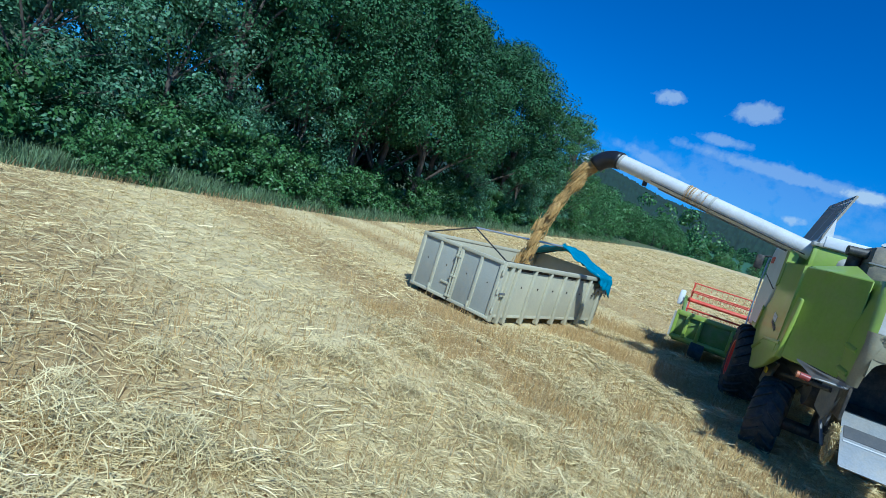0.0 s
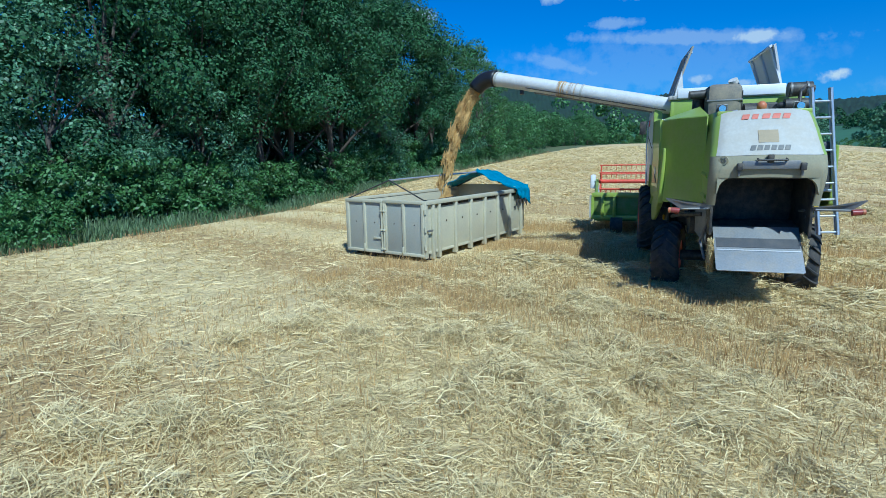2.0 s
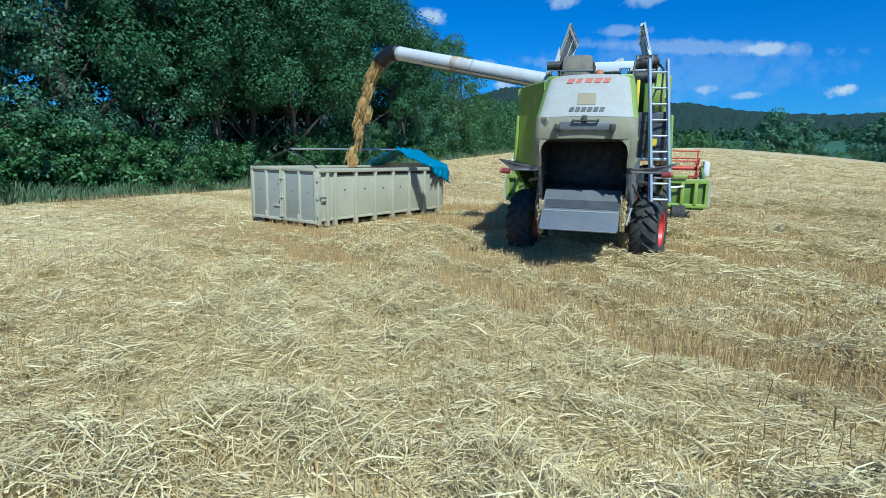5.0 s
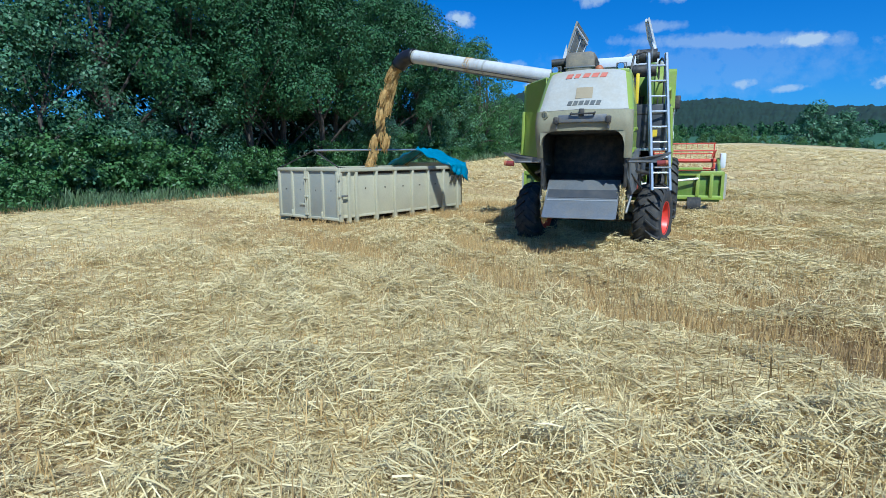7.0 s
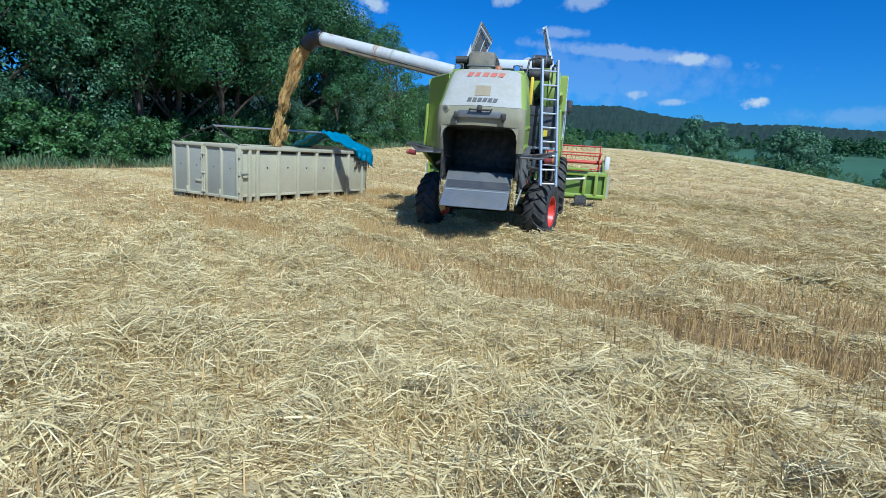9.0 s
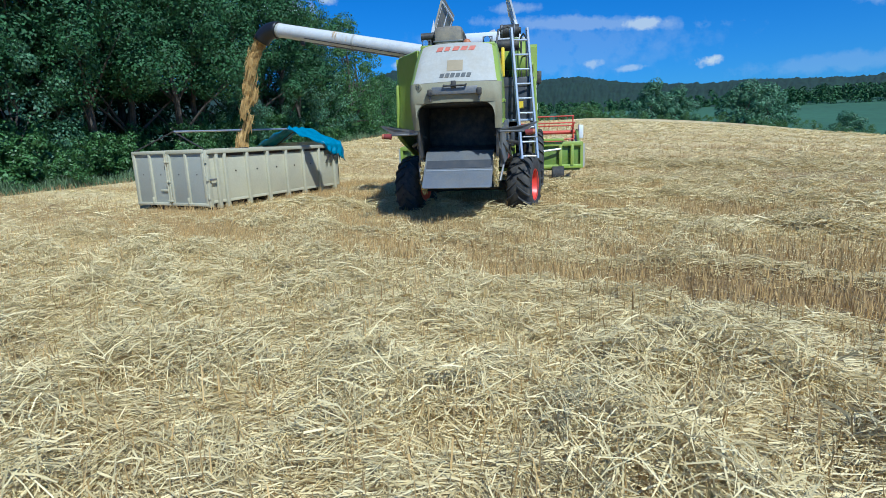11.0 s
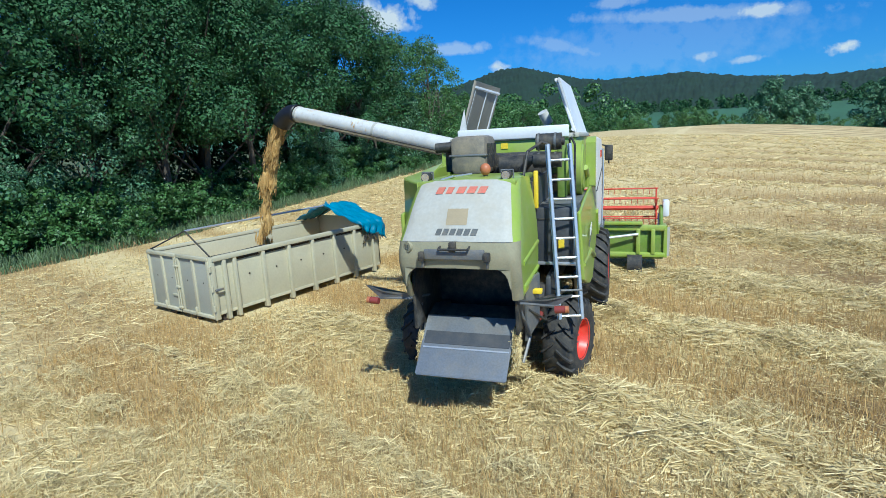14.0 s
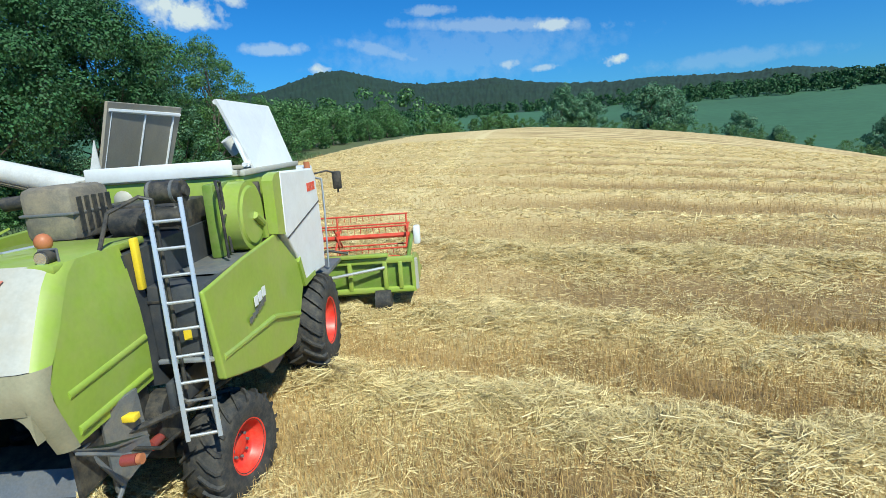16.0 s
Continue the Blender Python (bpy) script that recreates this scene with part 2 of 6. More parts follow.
def field_material():
    """Stubble soil with pale straw lying in swaths across it."""
    m = bpy.data.materials.new("stubble field")
    m.use_nodes = True
    n, l = m.node_tree.nodes, m.node_tree.links
    p = n["Principled BSDF"]
    p.inputs["Roughness"].default_value = 0.85
    tc = n.new("ShaderNodeTexCoord")
    sep = n.new("ShaderNodeSeparateXYZ")
    warp = n.new("ShaderNodeTexNoise")
    warp.inputs["Scale"].default_value = 0.25
    warp.inputs["Detail"].default_value = 6
    l.new(tc.outputs["Object"], warp.inputs["Vector"])
    l.new(tc.outputs["Object"], sep.inputs[0])

    def calc(op, a, b):
        k = n.new("ShaderNodeMath")
        k.operation = op
        for i, s in enumerate((a, b)):
            if isinstance(s, (int, float)):
                k.inputs[i].default_value = s
            else:
                l.new(s, k.inputs[i])
        return k.outputs[0]

    v = calc("ADD", sep.outputs[1], calc("MULTIPLY", sep.outputs[0], 0.12))
    v = calc("ADD", v, calc("MULTIPLY", calc("SUBTRACT", warp.outputs["Fac"], 0.5), 3.2))
    band = calc("COSINE", calc("MULTIPLY", calc("SUBTRACT", v, 13.6), 2 * math.pi / 5.3), 0)
    side = calc("ADD", calc("SUBTRACT", sep.outputs[0], 7.5), calc("MULTIPLY", sep.outputs[1], 0.19))
    side = calc("ADD", side, calc("MULTIPLY", calc("SUBTRACT", warp.outputs["Fac"], 0.5), 4.0))
    swathed = calc("MINIMUM", calc("MAXIMUM", calc("MULTIPLY", side, 0.12), 0.0), 1.0)
    rut = calc("MAXIMUM", calc("SUBTRACT", 1.0, calc("ABSOLUTE", calc("SUBTRACT", calc("ABSOLUTE", calc("ADD", side, 0.6), 0), 0.9), 0)), 0.0)
    band = calc("ADD", calc("MULTIPLY", band, swathed), calc("MULTIPLY", calc("SUBTRACT", 1.0, swathed), 0.5))
    band = calc("ADD", band, calc("MULTIPLY", rut, 0.5))
    away = calc("MINIMUM", calc("MAXIMUM", calc("MULTIPLY", calc("SUBTRACT", sep.outputs[1], 8.0), 0.08), 0.0), 1.0)
    v = calc("ADD", calc("ADD", sep.outputs[1], calc("MULTIPLY", sep.outputs[0], 0.12)), calc("MULTIPLY", calc("SUBTRACT", warp.outputs["Fac"], 0.5), 1.6))
    bare = calc("MINIMUM", calc("MAXIMUM", calc("MULTIPLY", calc("SUBTRACT", sep.outputs[0], 9.0), 0.5), 0.0), 1.0)
    chaff = calc("SUBTRACT", -0.35, calc("MULTIPLY", bare, 1.1))
    for c, w in ((-5.0, 2.6), (1.1, 1.6), (4.8, 1.4), (8.1, 1.6)):
        chaff = calc("ADD", chaff, calc("MULTIPLY", calc("MAXIMUM", calc("SUBTRACT", 1.0, calc("MULTIPLY", calc("ABSOLUTE", calc("SUBTRACT", v, c), 0), 1 / w)), 0.0), 2.6))
    band = calc("ADD", calc("MULTIPLY", band, away), calc("MULTIPLY", calc("SUBTRACT", 1.0, away), chaff))
    fine = n.new("ShaderNodeTexNoise")
    fine.inputs["Scale"].default_value = 9
    fine.inputs["Detail"].default_value = 8
    fine.inputs["Roughness"].default_value = 0.75
    l.new(tc.outputs["Object"], fine.inputs["Vector"])
    track = calc("ABSOLUTE", calc("SUBTRACT", calc("SUBTRACT", sep.outputs[0], calc("MULTIPLY", sep.outputs[1], -0.145)), TRACK_X), 0)
    track = calc("MULTIPLY", calc("MAXIMUM", calc("SUBTRACT", 1.0, calc("MULTIPLY", track, 1.3)), 0.0), away)
    mixv = calc("ADD", calc("MULTIPLY", band, 0.15), fine.outputs["Fac"])
    mixv = calc("ADD", mixv, calc("MULTIPLY", track, 0.22))
    ramp = n.new("ShaderNodeValToRGB")
    e = ramp.color_ramp.elements
    e[0].position, e[0].color = 0.28, (0.25, 0.16, 0.065, 1)
    e[1].position, e[1].color = 0.68, (0.69, 0.555, 0.29, 1)
    mid = e.new(0.48)
    mid.color = (0.51, 0.36, 0.155, 1)
    l.new(mixv, ramp.inputs[0])
    l.new(ramp.outputs[0], p.inputs["Base Color"])
    b = n.new("ShaderNodeBump")
    b.inputs["Strength"].default_value = 0.8
    b.inputs["Distance"].default_value = 0.06
    l.new(fine.outputs["Fac"], b.inputs["Height"])
    l.new(b.outputs[0], p.inputs["Normal"])
    return m


FIELD = field_material()
VERGE_SOIL = mat("verge ground", (0.10, 0.12, 0.045), 0.9, 0, 0.4, 1.5, 0.4)


# ---- building blocks ----
def finish(name, bm, material, parent=None, label="", smooth=False):
    me = bpy.data.meshes.new(name)
    bm.normal_update()
    bm.to_mesh(me)
    bm.free()
    if material:
        me.materials.append(material)
    me.polygons.foreach_set("use_smooth", np.ones(len(me.polygons), bool))
    if not smooth:
        me.set_sharp_from_angle(angle=radians(32))
    ob = new(name, me)
    if parent:
        ob.parent = parent
    if label:
        ob["label"] = label
    return ob


def part(name, bm, material, parent, label="", smooth=False):
    return finish(name, bm, material, parent, label, smooth)


def box(bm, x0, x1, y0, y1, z0, z1, bevel=0.0, m=None):
    r = bmesh.ops.create_cube(bm, size=1.0)
    vs = r["verts"]
    for v in vs:
        v.co = Vector(((x0 + x1) / 2 + v.co.x * (x1 - x0), (y0 + y1) / 2 + v.co.y * (y1 - y0), (z0 + z1) / 2 + v.co.z * (z1 - z0)))
        if m:
            v.co = m @ v.co
    if bevel:
        es = list({e for v in vs for e in v.link_edges})
        bmesh.ops.bevel(bm, geom=es, offset=bevel, segments=2, affect="EDGES", profile=0.5)


def cube(x0, x1, y0, y1, z0, z1, bevel=0.008):
    bm = bmesh.new()
    box(bm, x0, x1, y0, y1, z0, z1, bevel)
    return bm


def rod(bm, a, b, r, seg=10, r2=None):
    a, b = Vector(a), Vector(b)
    d = b - a
    m = Matrix.Translation((a + b) / 2) @ d.to_track_quat("Z", "Y").to_matrix().to_4x4()
    bmesh.ops.create_cone(bm, cap_ends=True, segments=seg, radius1=r, radius2=r if r2 is None else r2, depth=d.length, matrix=m)


def rods(points, r, seg=8):
    """A bent pipe through the points."""
    bm = bmesh.new()
    for a, b in zip(points, points[1:]):
        rod(bm, a, b, r, seg)
    for p in points[1:-1]:
        bmesh.ops.create_icosphere(bm, subdivisions=1, radius=r, matrix=Matrix.Translation(p))
    return bm


def prism(bm, outline, x0, x1):
    """A plate with an outline in y and z, from x0 to x1."""
    a = [bm.verts.new((x0, y, z)) for y, z in outline]
    b = [bm.verts.new((x1, y, z)) for y, z in outline]
    bm.faces.new(a)
    bm.faces.new(b[::-1])
    for i in range(len(a)):
        j = (i + 1) % len(a)
        bm.faces.new((a[j], a[i], b[i], b[j]))
    bmesh.ops.recalc_face_normals(bm, faces=bm.faces)


def plate(corners, thick):
    """A sheet between corners, with a thickness along its normal."""
    bm = bmesh.new()
    cs = [Vector(c) for c in corners]
    nrm = (cs[1] - cs[0]).cross(cs[2] - cs[0]).normalized() * thick
    a = [bm.verts.new(c) for c in cs]
    b = [bm.verts.new(c - nrm) for c in cs]
    bm.faces.new(a)
    bm.faces.new(b[::-1])
    for i in range(len(a)):
        j = (i + 1) % len(a)
        bm.faces.new((a[j], a[i], b[i], b[j]))
    bmesh.ops.recalc_face_normals(bm, faces=bm.faces)
    return bm


def loft(rings, closed=True, caps=True):
    """A skin over rings of equal numbers of points."""
    bm = bmesh.new()
    rs = [[bm.verts.new(p) for p in ring] for ring in rings]
    k = len(rings[0])
    for a, b in zip(rs, rs[1:]):
        for i in range(k if closed else k - 1):
            j = (i + 1) % k
            bm.faces.new((a[i], a[j], b[j], b[i]))
    if caps:
        bm.faces.new(rs[0][::-1])
        bm.faces.new(rs[-1])
    bmesh.ops.recalc_face_normals(bm, faces=bm.faces)
    return bm


def many(name, verts, faces, material, parent=None):
    """A mesh from arrays of places and equal-sided faces."""
    me = bpy.data.meshes.new(name)
    verts, faces = np.asarray(verts, np.float32), np.asarray(faces, np.int32)
    k = faces.shape[1]
    me.vertices.add(len(verts))
    me.vertices.foreach_set("co", verts.ravel())
    me.loops.add(faces.size)
    me.loops.foreach_set("vertex_index", faces.ravel())
    me.polygons.add(len(faces))
    me.polygons.foreach_set("loop_start", np.arange(0, faces.size, k, dtype=np.int32))
    me.update(calc_edges=True)
    me.materials.append(material)
    ob = new(name, me)
    if parent:
        ob.parent = parent
    return ob


def empty(name, m, label, category, group="", kind=""):
    ob = new(name)
    ob.empty_display_size = 0.3
    ob.matrix_world = m
    return tagged(ob, label, category, group, kind)


# ---- ground ----
def rough(x, y, s, seed=0.0):
    """Soft unevenness of about one metre's amplitude."""
    a = np.sin(x * s * 1.3 + 1.7 + seed) * np.cos(y * s * 1.1 + 0.3 + seed * 2)
    b = np.sin((x * 0.6 + y * 0.8) * s * 2.3 + 4.1 + seed) * 0.6
    c = np.sin((x * 0.9 - y * 0.4) * s * 4.1 + 2.2 + seed) * 0.35
    d = np.sin((x * 0.2 + y * 1.1) * s * 7.7 + 0.9 + seed) * np.cos(x * s * 6.1) * 0.3
    return (a + b + c + d) / 2.25


def edge_x(y):
    """The field's left edge, where the verge begins."""
    return np.interp(y, (-40, -13, -5, 5, 10, 35, 85, 120, 400), (-5, -8.5, -10.6, -12.9, -14.0, -16.6, -23, -30, -90))


def headland(x, y):
    """1 on the driven strip along the field's edge, where no swaths lie."""
    return 1 - np.clip((x - 7.5 + 0.19 * y) * 0.5, 0, 1)


def height(x, y):
    x, y = np.asarray(x, float), np.asarray(y, float)
    h = 4.6 * (1 - np.exp(-np.maximum(y - 8, 0) / 70)) - 0.08
    h = h - 0.0015 * np.maximum(x, 0) ** 2 * np.clip((y + 10) / 60, 0, 1)
    d = np.hypot(x, y)
    h = h - 0.066 * (np.clip(x, -6, 70) - 5) * np.clip((y - 8) / 60, 0, 1) * np.clip((300 - d) / 100, 0, 1)
    past = np.maximum(y - 118 - 0.1 * np.abs(x), 0)
    h = h - np.minimum(0.0016 * past**2, 0.12 * past)
    h = np.maximum(h, -14 + 0 * h)
    far = np.maximum(d - 330, 0)
    h = h + np.where(y > 0, np.minimum(0.097 * far, 38 + 0.01 * far), 0.0)
    west = np.clip((-x - 60) / 200, 0, 1) * np.clip((60 - np.abs(y + 20)) / 40, 0, 1)
    h = h + 4.5 * west
    near = np.exp(-((d / 45) ** 2))
    swath = bands(y + 0.12 * x + 0.55 * rough(x, y, 0.45))
    on = np.clip((x - edge_x(y)) / 2, 0, 1)
    wide = np.exp(-((d / 95) ** 2))
    h = h + wide * on * (1 - near) * 0.30 * swath * (0.8 + 0.5 * rough(x, y, 0.9, 2.0)) * (1 - headland(x, y))
    h = h + near * on * (0.19 * swath * (0.6 + 0.6 * rough(x, y, 1.6, 2.0) + 0.5 * rough(x, y, 4.3, 9.0)) + 0.04 * rough(x, y, 2.9, 5.0))
    flat = np.exp(-(np.maximum(np.maximum(-2.9 - x, x - 0.3), 0) ** 2 + np.maximum(np.maximum(-0.3 - y, y - 5.8), 0) ** 2) / 0.3)
    return h * (1 - flat) - 0.07 * flat


def axis(a, b, step, far, grow=1.16):
    v = list(np.arange(a, b + 1e-6, step))
    s = step
    while v[-1] < far:
        s *= grow
        v.append(v[-1] + s)
    s = step
    while v[0] > -far:
        s *= grow
        v.insert(0, v[0] - s)
    return np.array(v)


def build_ground():
    xs, ys = axis(-18, 36, 0.25, 3800), axis(-11, 64, 0.25, 3800)
    gx, gy = np.meshgrid(xs, ys)
    gz = height(gx, gy)
    v = np.stack([gx, gy, gz], -1).reshape(-1, 3)
    nx = len(xs)
    i, j = np.meshgrid(np.arange(nx - 1), np.arange(len(ys) - 1))
    a = (j * nx + i).ravel()
    f = np.stack([a, a + 1, a + 1 + nx, a + nx], -1)
    ob = many("ground", v, f, FIELD)
    for m in (VERGE_SOIL, FIELD_GREEN):
        ob.data.materials.append(m)
    c = v[f].mean(1)
    kind = np.zeros(len(f), np.int32)
    kind[c[:, 0] < edge_x(c[:, 1]) - 0.3] = 1
    kind[(c[:, 0] < -55) & (np.abs(c[:, 1] + 14) < 9)] = 0
    kind[(c[:, 1] > 150) & (np.hypot(c[:, 0], c[:, 1]) > 170)] = 2
    ob.data.polygons.foreach_set("material_index", kind)
    ob.data.polygons.foreach_set("use_smooth", np.ones(len(f), bool))
    tagged(ob, "harvested wheat field with straw in swaths, rising to a crest", "ground", kind="structure")


build_ground()


# ---- container ----
def build_container():
    top = empty("skip_container", pose(0, 0, 0), "pale grey steel roll-off container with ribbed sides standing on stubble", "container")
    W, L, H, T = 2.55, 5.40, 1.40, 0.05
    body = part("floor", cube(-W + 0.06, -0.06, 0.06, L - 0.06, 0.16, 0.24), CONT, top)
    for name, x0, x1 in (("side_wall", -0.09, -0.04), ("side_wall", -W + 0.04, -W + 0.09)):
        side = part(name, cube(x0, x1, 0.05, L - 0.02, 0.16, H - 0.06), CONT, top)
        xo = 0.0 if x0 > -1 else -W
        s = 1 if x0 > -1 else -1
        ribs = [0.32, 0.58, 1.33, 2.08, 2.83, 3.58, 4.33, 5.08]
        for y in ribs:
            bm = bmesh.new()
            xa, xb = sorted((xo - s * 0.04, xo + s * 0.035))
            box(bm, xa, xb, y - 0.045, y + 0.045, -0.02, H - 0.10, 0.01)
            xa, xb = sorted((xo - s * 0.10, xo + s * 0.03))
            box(bm, xa, xb, y - 0.04, y + 0.04, -0.03, 0.13, 0.01)
            part("rib", bm, CONT, side)
        xa, xb = sorted((xo - s * 0.09, xo + s * 0.045))
        part("top_rail", cube(xa, xb, 0.03, L, H - 0.10, H, 0.015), CONT, side)
        xa, xb = sorted((xo - s * 0.12, xo - s * 0.03))
        part("sill", cube(xa, xb, 0.05, L - 0.05, 0.10, 0.17, 0.01), CONT, side)
        for k in range(1, 7):
            y = ribs[k] + 0.37
            bm = bmesh.new()
            xa, xb = sorted((xo - s * 0.04, xo - s * 0.025))
            rod(bm, (xa, y, 0.85), (xb, y, 0.85), 0.02, 10)
            part("rivet", bm, RUST_SHADE, side)
            # Dark strip on the wall paints the shade below the top rail.
            part("rail_shade", cube(min(xa, xo - s * 0.036), max(xa, xo - s * 0.036) + 0.001, y - 0.30, y + 0.30, H - 0.17, H - 0.105, 0), RUST_SHADE, side, "dark strip painted as the shade under the rail")
    part("front_wall", cube(-W + 0.04, -0.04, L - 0.07, L - 0.02, 0.16, H + 0.10), CONT, top)
    # the two doors of the end wall
    for x0, x1, hinge in ((-W + 0.03, -W / 2 - 0.02, -1), (-W / 2 + 0.02, -0.03, 1)):
        door = part("door", cube(x0, x1, 0.0, 0.05, 0.10, H - 0.05, 0.01), CONT_DOOR, top, "grey ribbed steel door")
        for xr in (x0 + 0.04, (x0 + x1) / 2, x1 - 0.04):
            part("door_rib", cube(xr - 0.04, xr + 0.04, -0.04, 0.01, 0.09, H - 0.04, 0.012), CONT, door)
        part("door_rail", cube(x0, x1, -0.05, 0.02, H - 0.08, H, 0.012), CONT, door)
        part("door_rail", cube(x0, x1, -0.06, 0.02, 0.05, 0.12, 0.012), CONT, door)
        for xr in (x0 + 0.3, x1 - 0.3):
            part("door_sheet_stud", cube(xr - 0.012, xr + 0.012, -0.008, 0.004, 0.80, 0.83, 0.003), RUST_SHADE, door)
        xl = x1 - 0.02 if hinge < 0 else x0 + 0.02
        bm = rods([(xl, -0.06, 0.14), (xl, -0.06, H - 0.08)], 0.016)
        part("lock_bar", bm, CONT, door)
        for z in (0.14, 0.62, 1.1):
            part("lock_bracket", cube(xl - 0.03, xl + 0.03, -0.09, -0.03, z, z + 0.05, 0.006), CONT, door)
    part("latch_plate", cube(-1.62, -1.36, -0.035, -0.002, 0.40, 0.45, 0.006), CONT, top)
    for xl in (-W + 0.65, -0.65):
        part("door_hook", cube(xl - 0.02, xl + 0.02, -0.085, -0.04, 0.10, 0.26, 0.006), CONT, top)
    for z in (0.28, 0.72, 1.15):
        bm = bmesh.new()
        rod(bm, (0.02, -0.03, z - 0.06), (0.02, -0.03, z + 0.06), 0.028)
        part("hinge", bm, CONT, top)
    part("side_latch", cube(0.035, 0.075, 0.02, 0.22, 0.66, 0.71, 0.008), GREY, top)
    part("corner_post", cube(-0.10, 0.02, -0.02, 0.10, 0.02, H, 0.015), CONT, top)
    part("corner_post", cube(-W - 0.02, -W + 0.10, -0.02, 0.10, 0.02, H, 0.015), CONT, top)
    for x in (-1.75, -0.80):
        part("skid", cube(x - 0.09, x + 0.09, 0.02, L - 0.05, -0.10, 0.16, 0.01), RUST_SHADE, top)
    for x in (-W + 0.2, -0.2):
        bm = bmesh.new()
        rod(bm, (x - 0.1, 0.3, 0.0), (x + 0.1, 0.3, 0.0), 0.09, 16)
        part("roller", bm, RUST_SHADE, top)
    # ridge bar with its gable rods
    part("ridge_bar", rods([(-1.30, 0.28, 1.86), (-1.26, L - 0.45, 1.93)], 0.025), ALU, top, "bare aluminium ridge bar")
    for x in (-W + 0.04, -0.05):
        part("gable_rod", rods([(-1.30, 0.28, 1.86), (x, 0.06, H)], 0.018), DARK, top)
        part("gable_rod", rods([(-1.26, L - 0.45, 1.93), (x, L - 0.1, H)], 0.016), DARK, top)
    part("rope", rods([(-0.06, 0.10, H + 0.01), (-0.16, 0.6, H - 0.02), (-0.10, 1.5, H + 0.01)], 0.012), DARK, top)


build_container()


def build_tarp():
    """The tarpaulin pushed together at the far end, over the ridge bar and down the side."""
    L = 5.40
    rnd = random.Random(4)
    rings = []
    n = 30
    for k in range(15):
        y = L - 0.95 + 1.0 * k / 14
        ring = []
        for i in range(n):
            u = i / (n - 1)
            fold = 0.045 * math.sin(k * 2.3 + u * 7) + 0.028 * math.sin(k * 3.7 + u * 31) + 0.02 * math.sin(k * 0.9 - u * 47)
            if u < 0.42:
                s = u / 0.42
                p = Vector((-2.60 + 1.34 * s, y, 1.42 + 0.53 * s + fold))
            elif u < 0.80:
                s = (u - 0.42) / 0.38
                p = Vector((-1.26 + 1.34 * s, y, 1.95 - 0.50 * s + fold - 0.02 * math.sin(s * 3.1)))
            else:
                s = (u - 0.80) / 0.20
                hang = 0.12 + 0.42 * (k / 14) ** 0.7 + 0.06 * math.sin(k * 2.4)
                p = Vector((0.085 + 0.05 * math.sin(k * 1.7 + s * 2) + 0.03 * s, y, 1.45 - hang * s))
            p.y += 0.05 * math.sin(i * 1.3) * (1 if k else 0) + 0.14 * abs(u - 0.42)
            ring.append(p)
        rings.append(ring)
    bm = loft(rings, closed=False, caps=False)
    top = finish("tarpaulin", bm, TARP, smooth=True)
    so = top.modifiers.new("thick", "SOLIDIFY")
    so.thickness = 0.012
    tagged(top, "crumpled blue tarpaulin bunched over the container's far end", "tarpaulin")
    bm = bmesh.new()
    for k in range(10):
        y = L - 0.75 + 0.07 * k
        rod(bm, (0.10, y, 1.10), (0.09 + rnd.uniform(-0.02, 0.03), y + rnd.uniform(-0.05, 0.05), 0.92 + rnd.uniform(-0.08, 0.06)), 0.03, 6, 0.008)
    part("torn_hem", bm, DARK, top, "dark torn hem of the tarpaulin")


build_tarp()


def build_heap():
    """Grain lying in the container, heaped below the stream."""
    xs, ys = np.linspace(-2.44, -0.11, 44), np.linspace(0.08, 5.30, 90)
    gx, gy = np.meshgrid(xs, ys)
    z = 0.62 + 0.50 * np.exp(-(((gx + 0.75) / 0.75) ** 2 + ((gy - 1.9) / 1.0) ** 2)) + 0.025 * rough(gx, gy, 5.0)
    v = np.stack([gx, gy, z], -1).reshape(-1, 3)
    i, j = np.meshgrid(np.arange(43), np.arange(89))
    a = (j * 44 + i).ravel()
    f = np.stack([a, a + 1, a + 45, a + 44], -1)
    ob = many("grain_heap", v, f, GRAIN)
    ob.data.polygons.foreach_set("use_smooth", np.ones(len(f), bool))
    so = ob.modifiers.new("depth", "SOLIDIFY")
    so.thickness = 0.35
    tagged(ob, "golden wheat grain heaped inside the container", "grain", kind="stuff")


build_heap()


# ---- combine harvester ----
HOOD = 0.23
COMBINE = pose(6.377, 0.940, 0.0, 0, 0, 16)
combine = empty("combine_harvester", COMBINE, "dusty lime green and white combine harvester unloading grain, tank flaps open", "combine harvester")


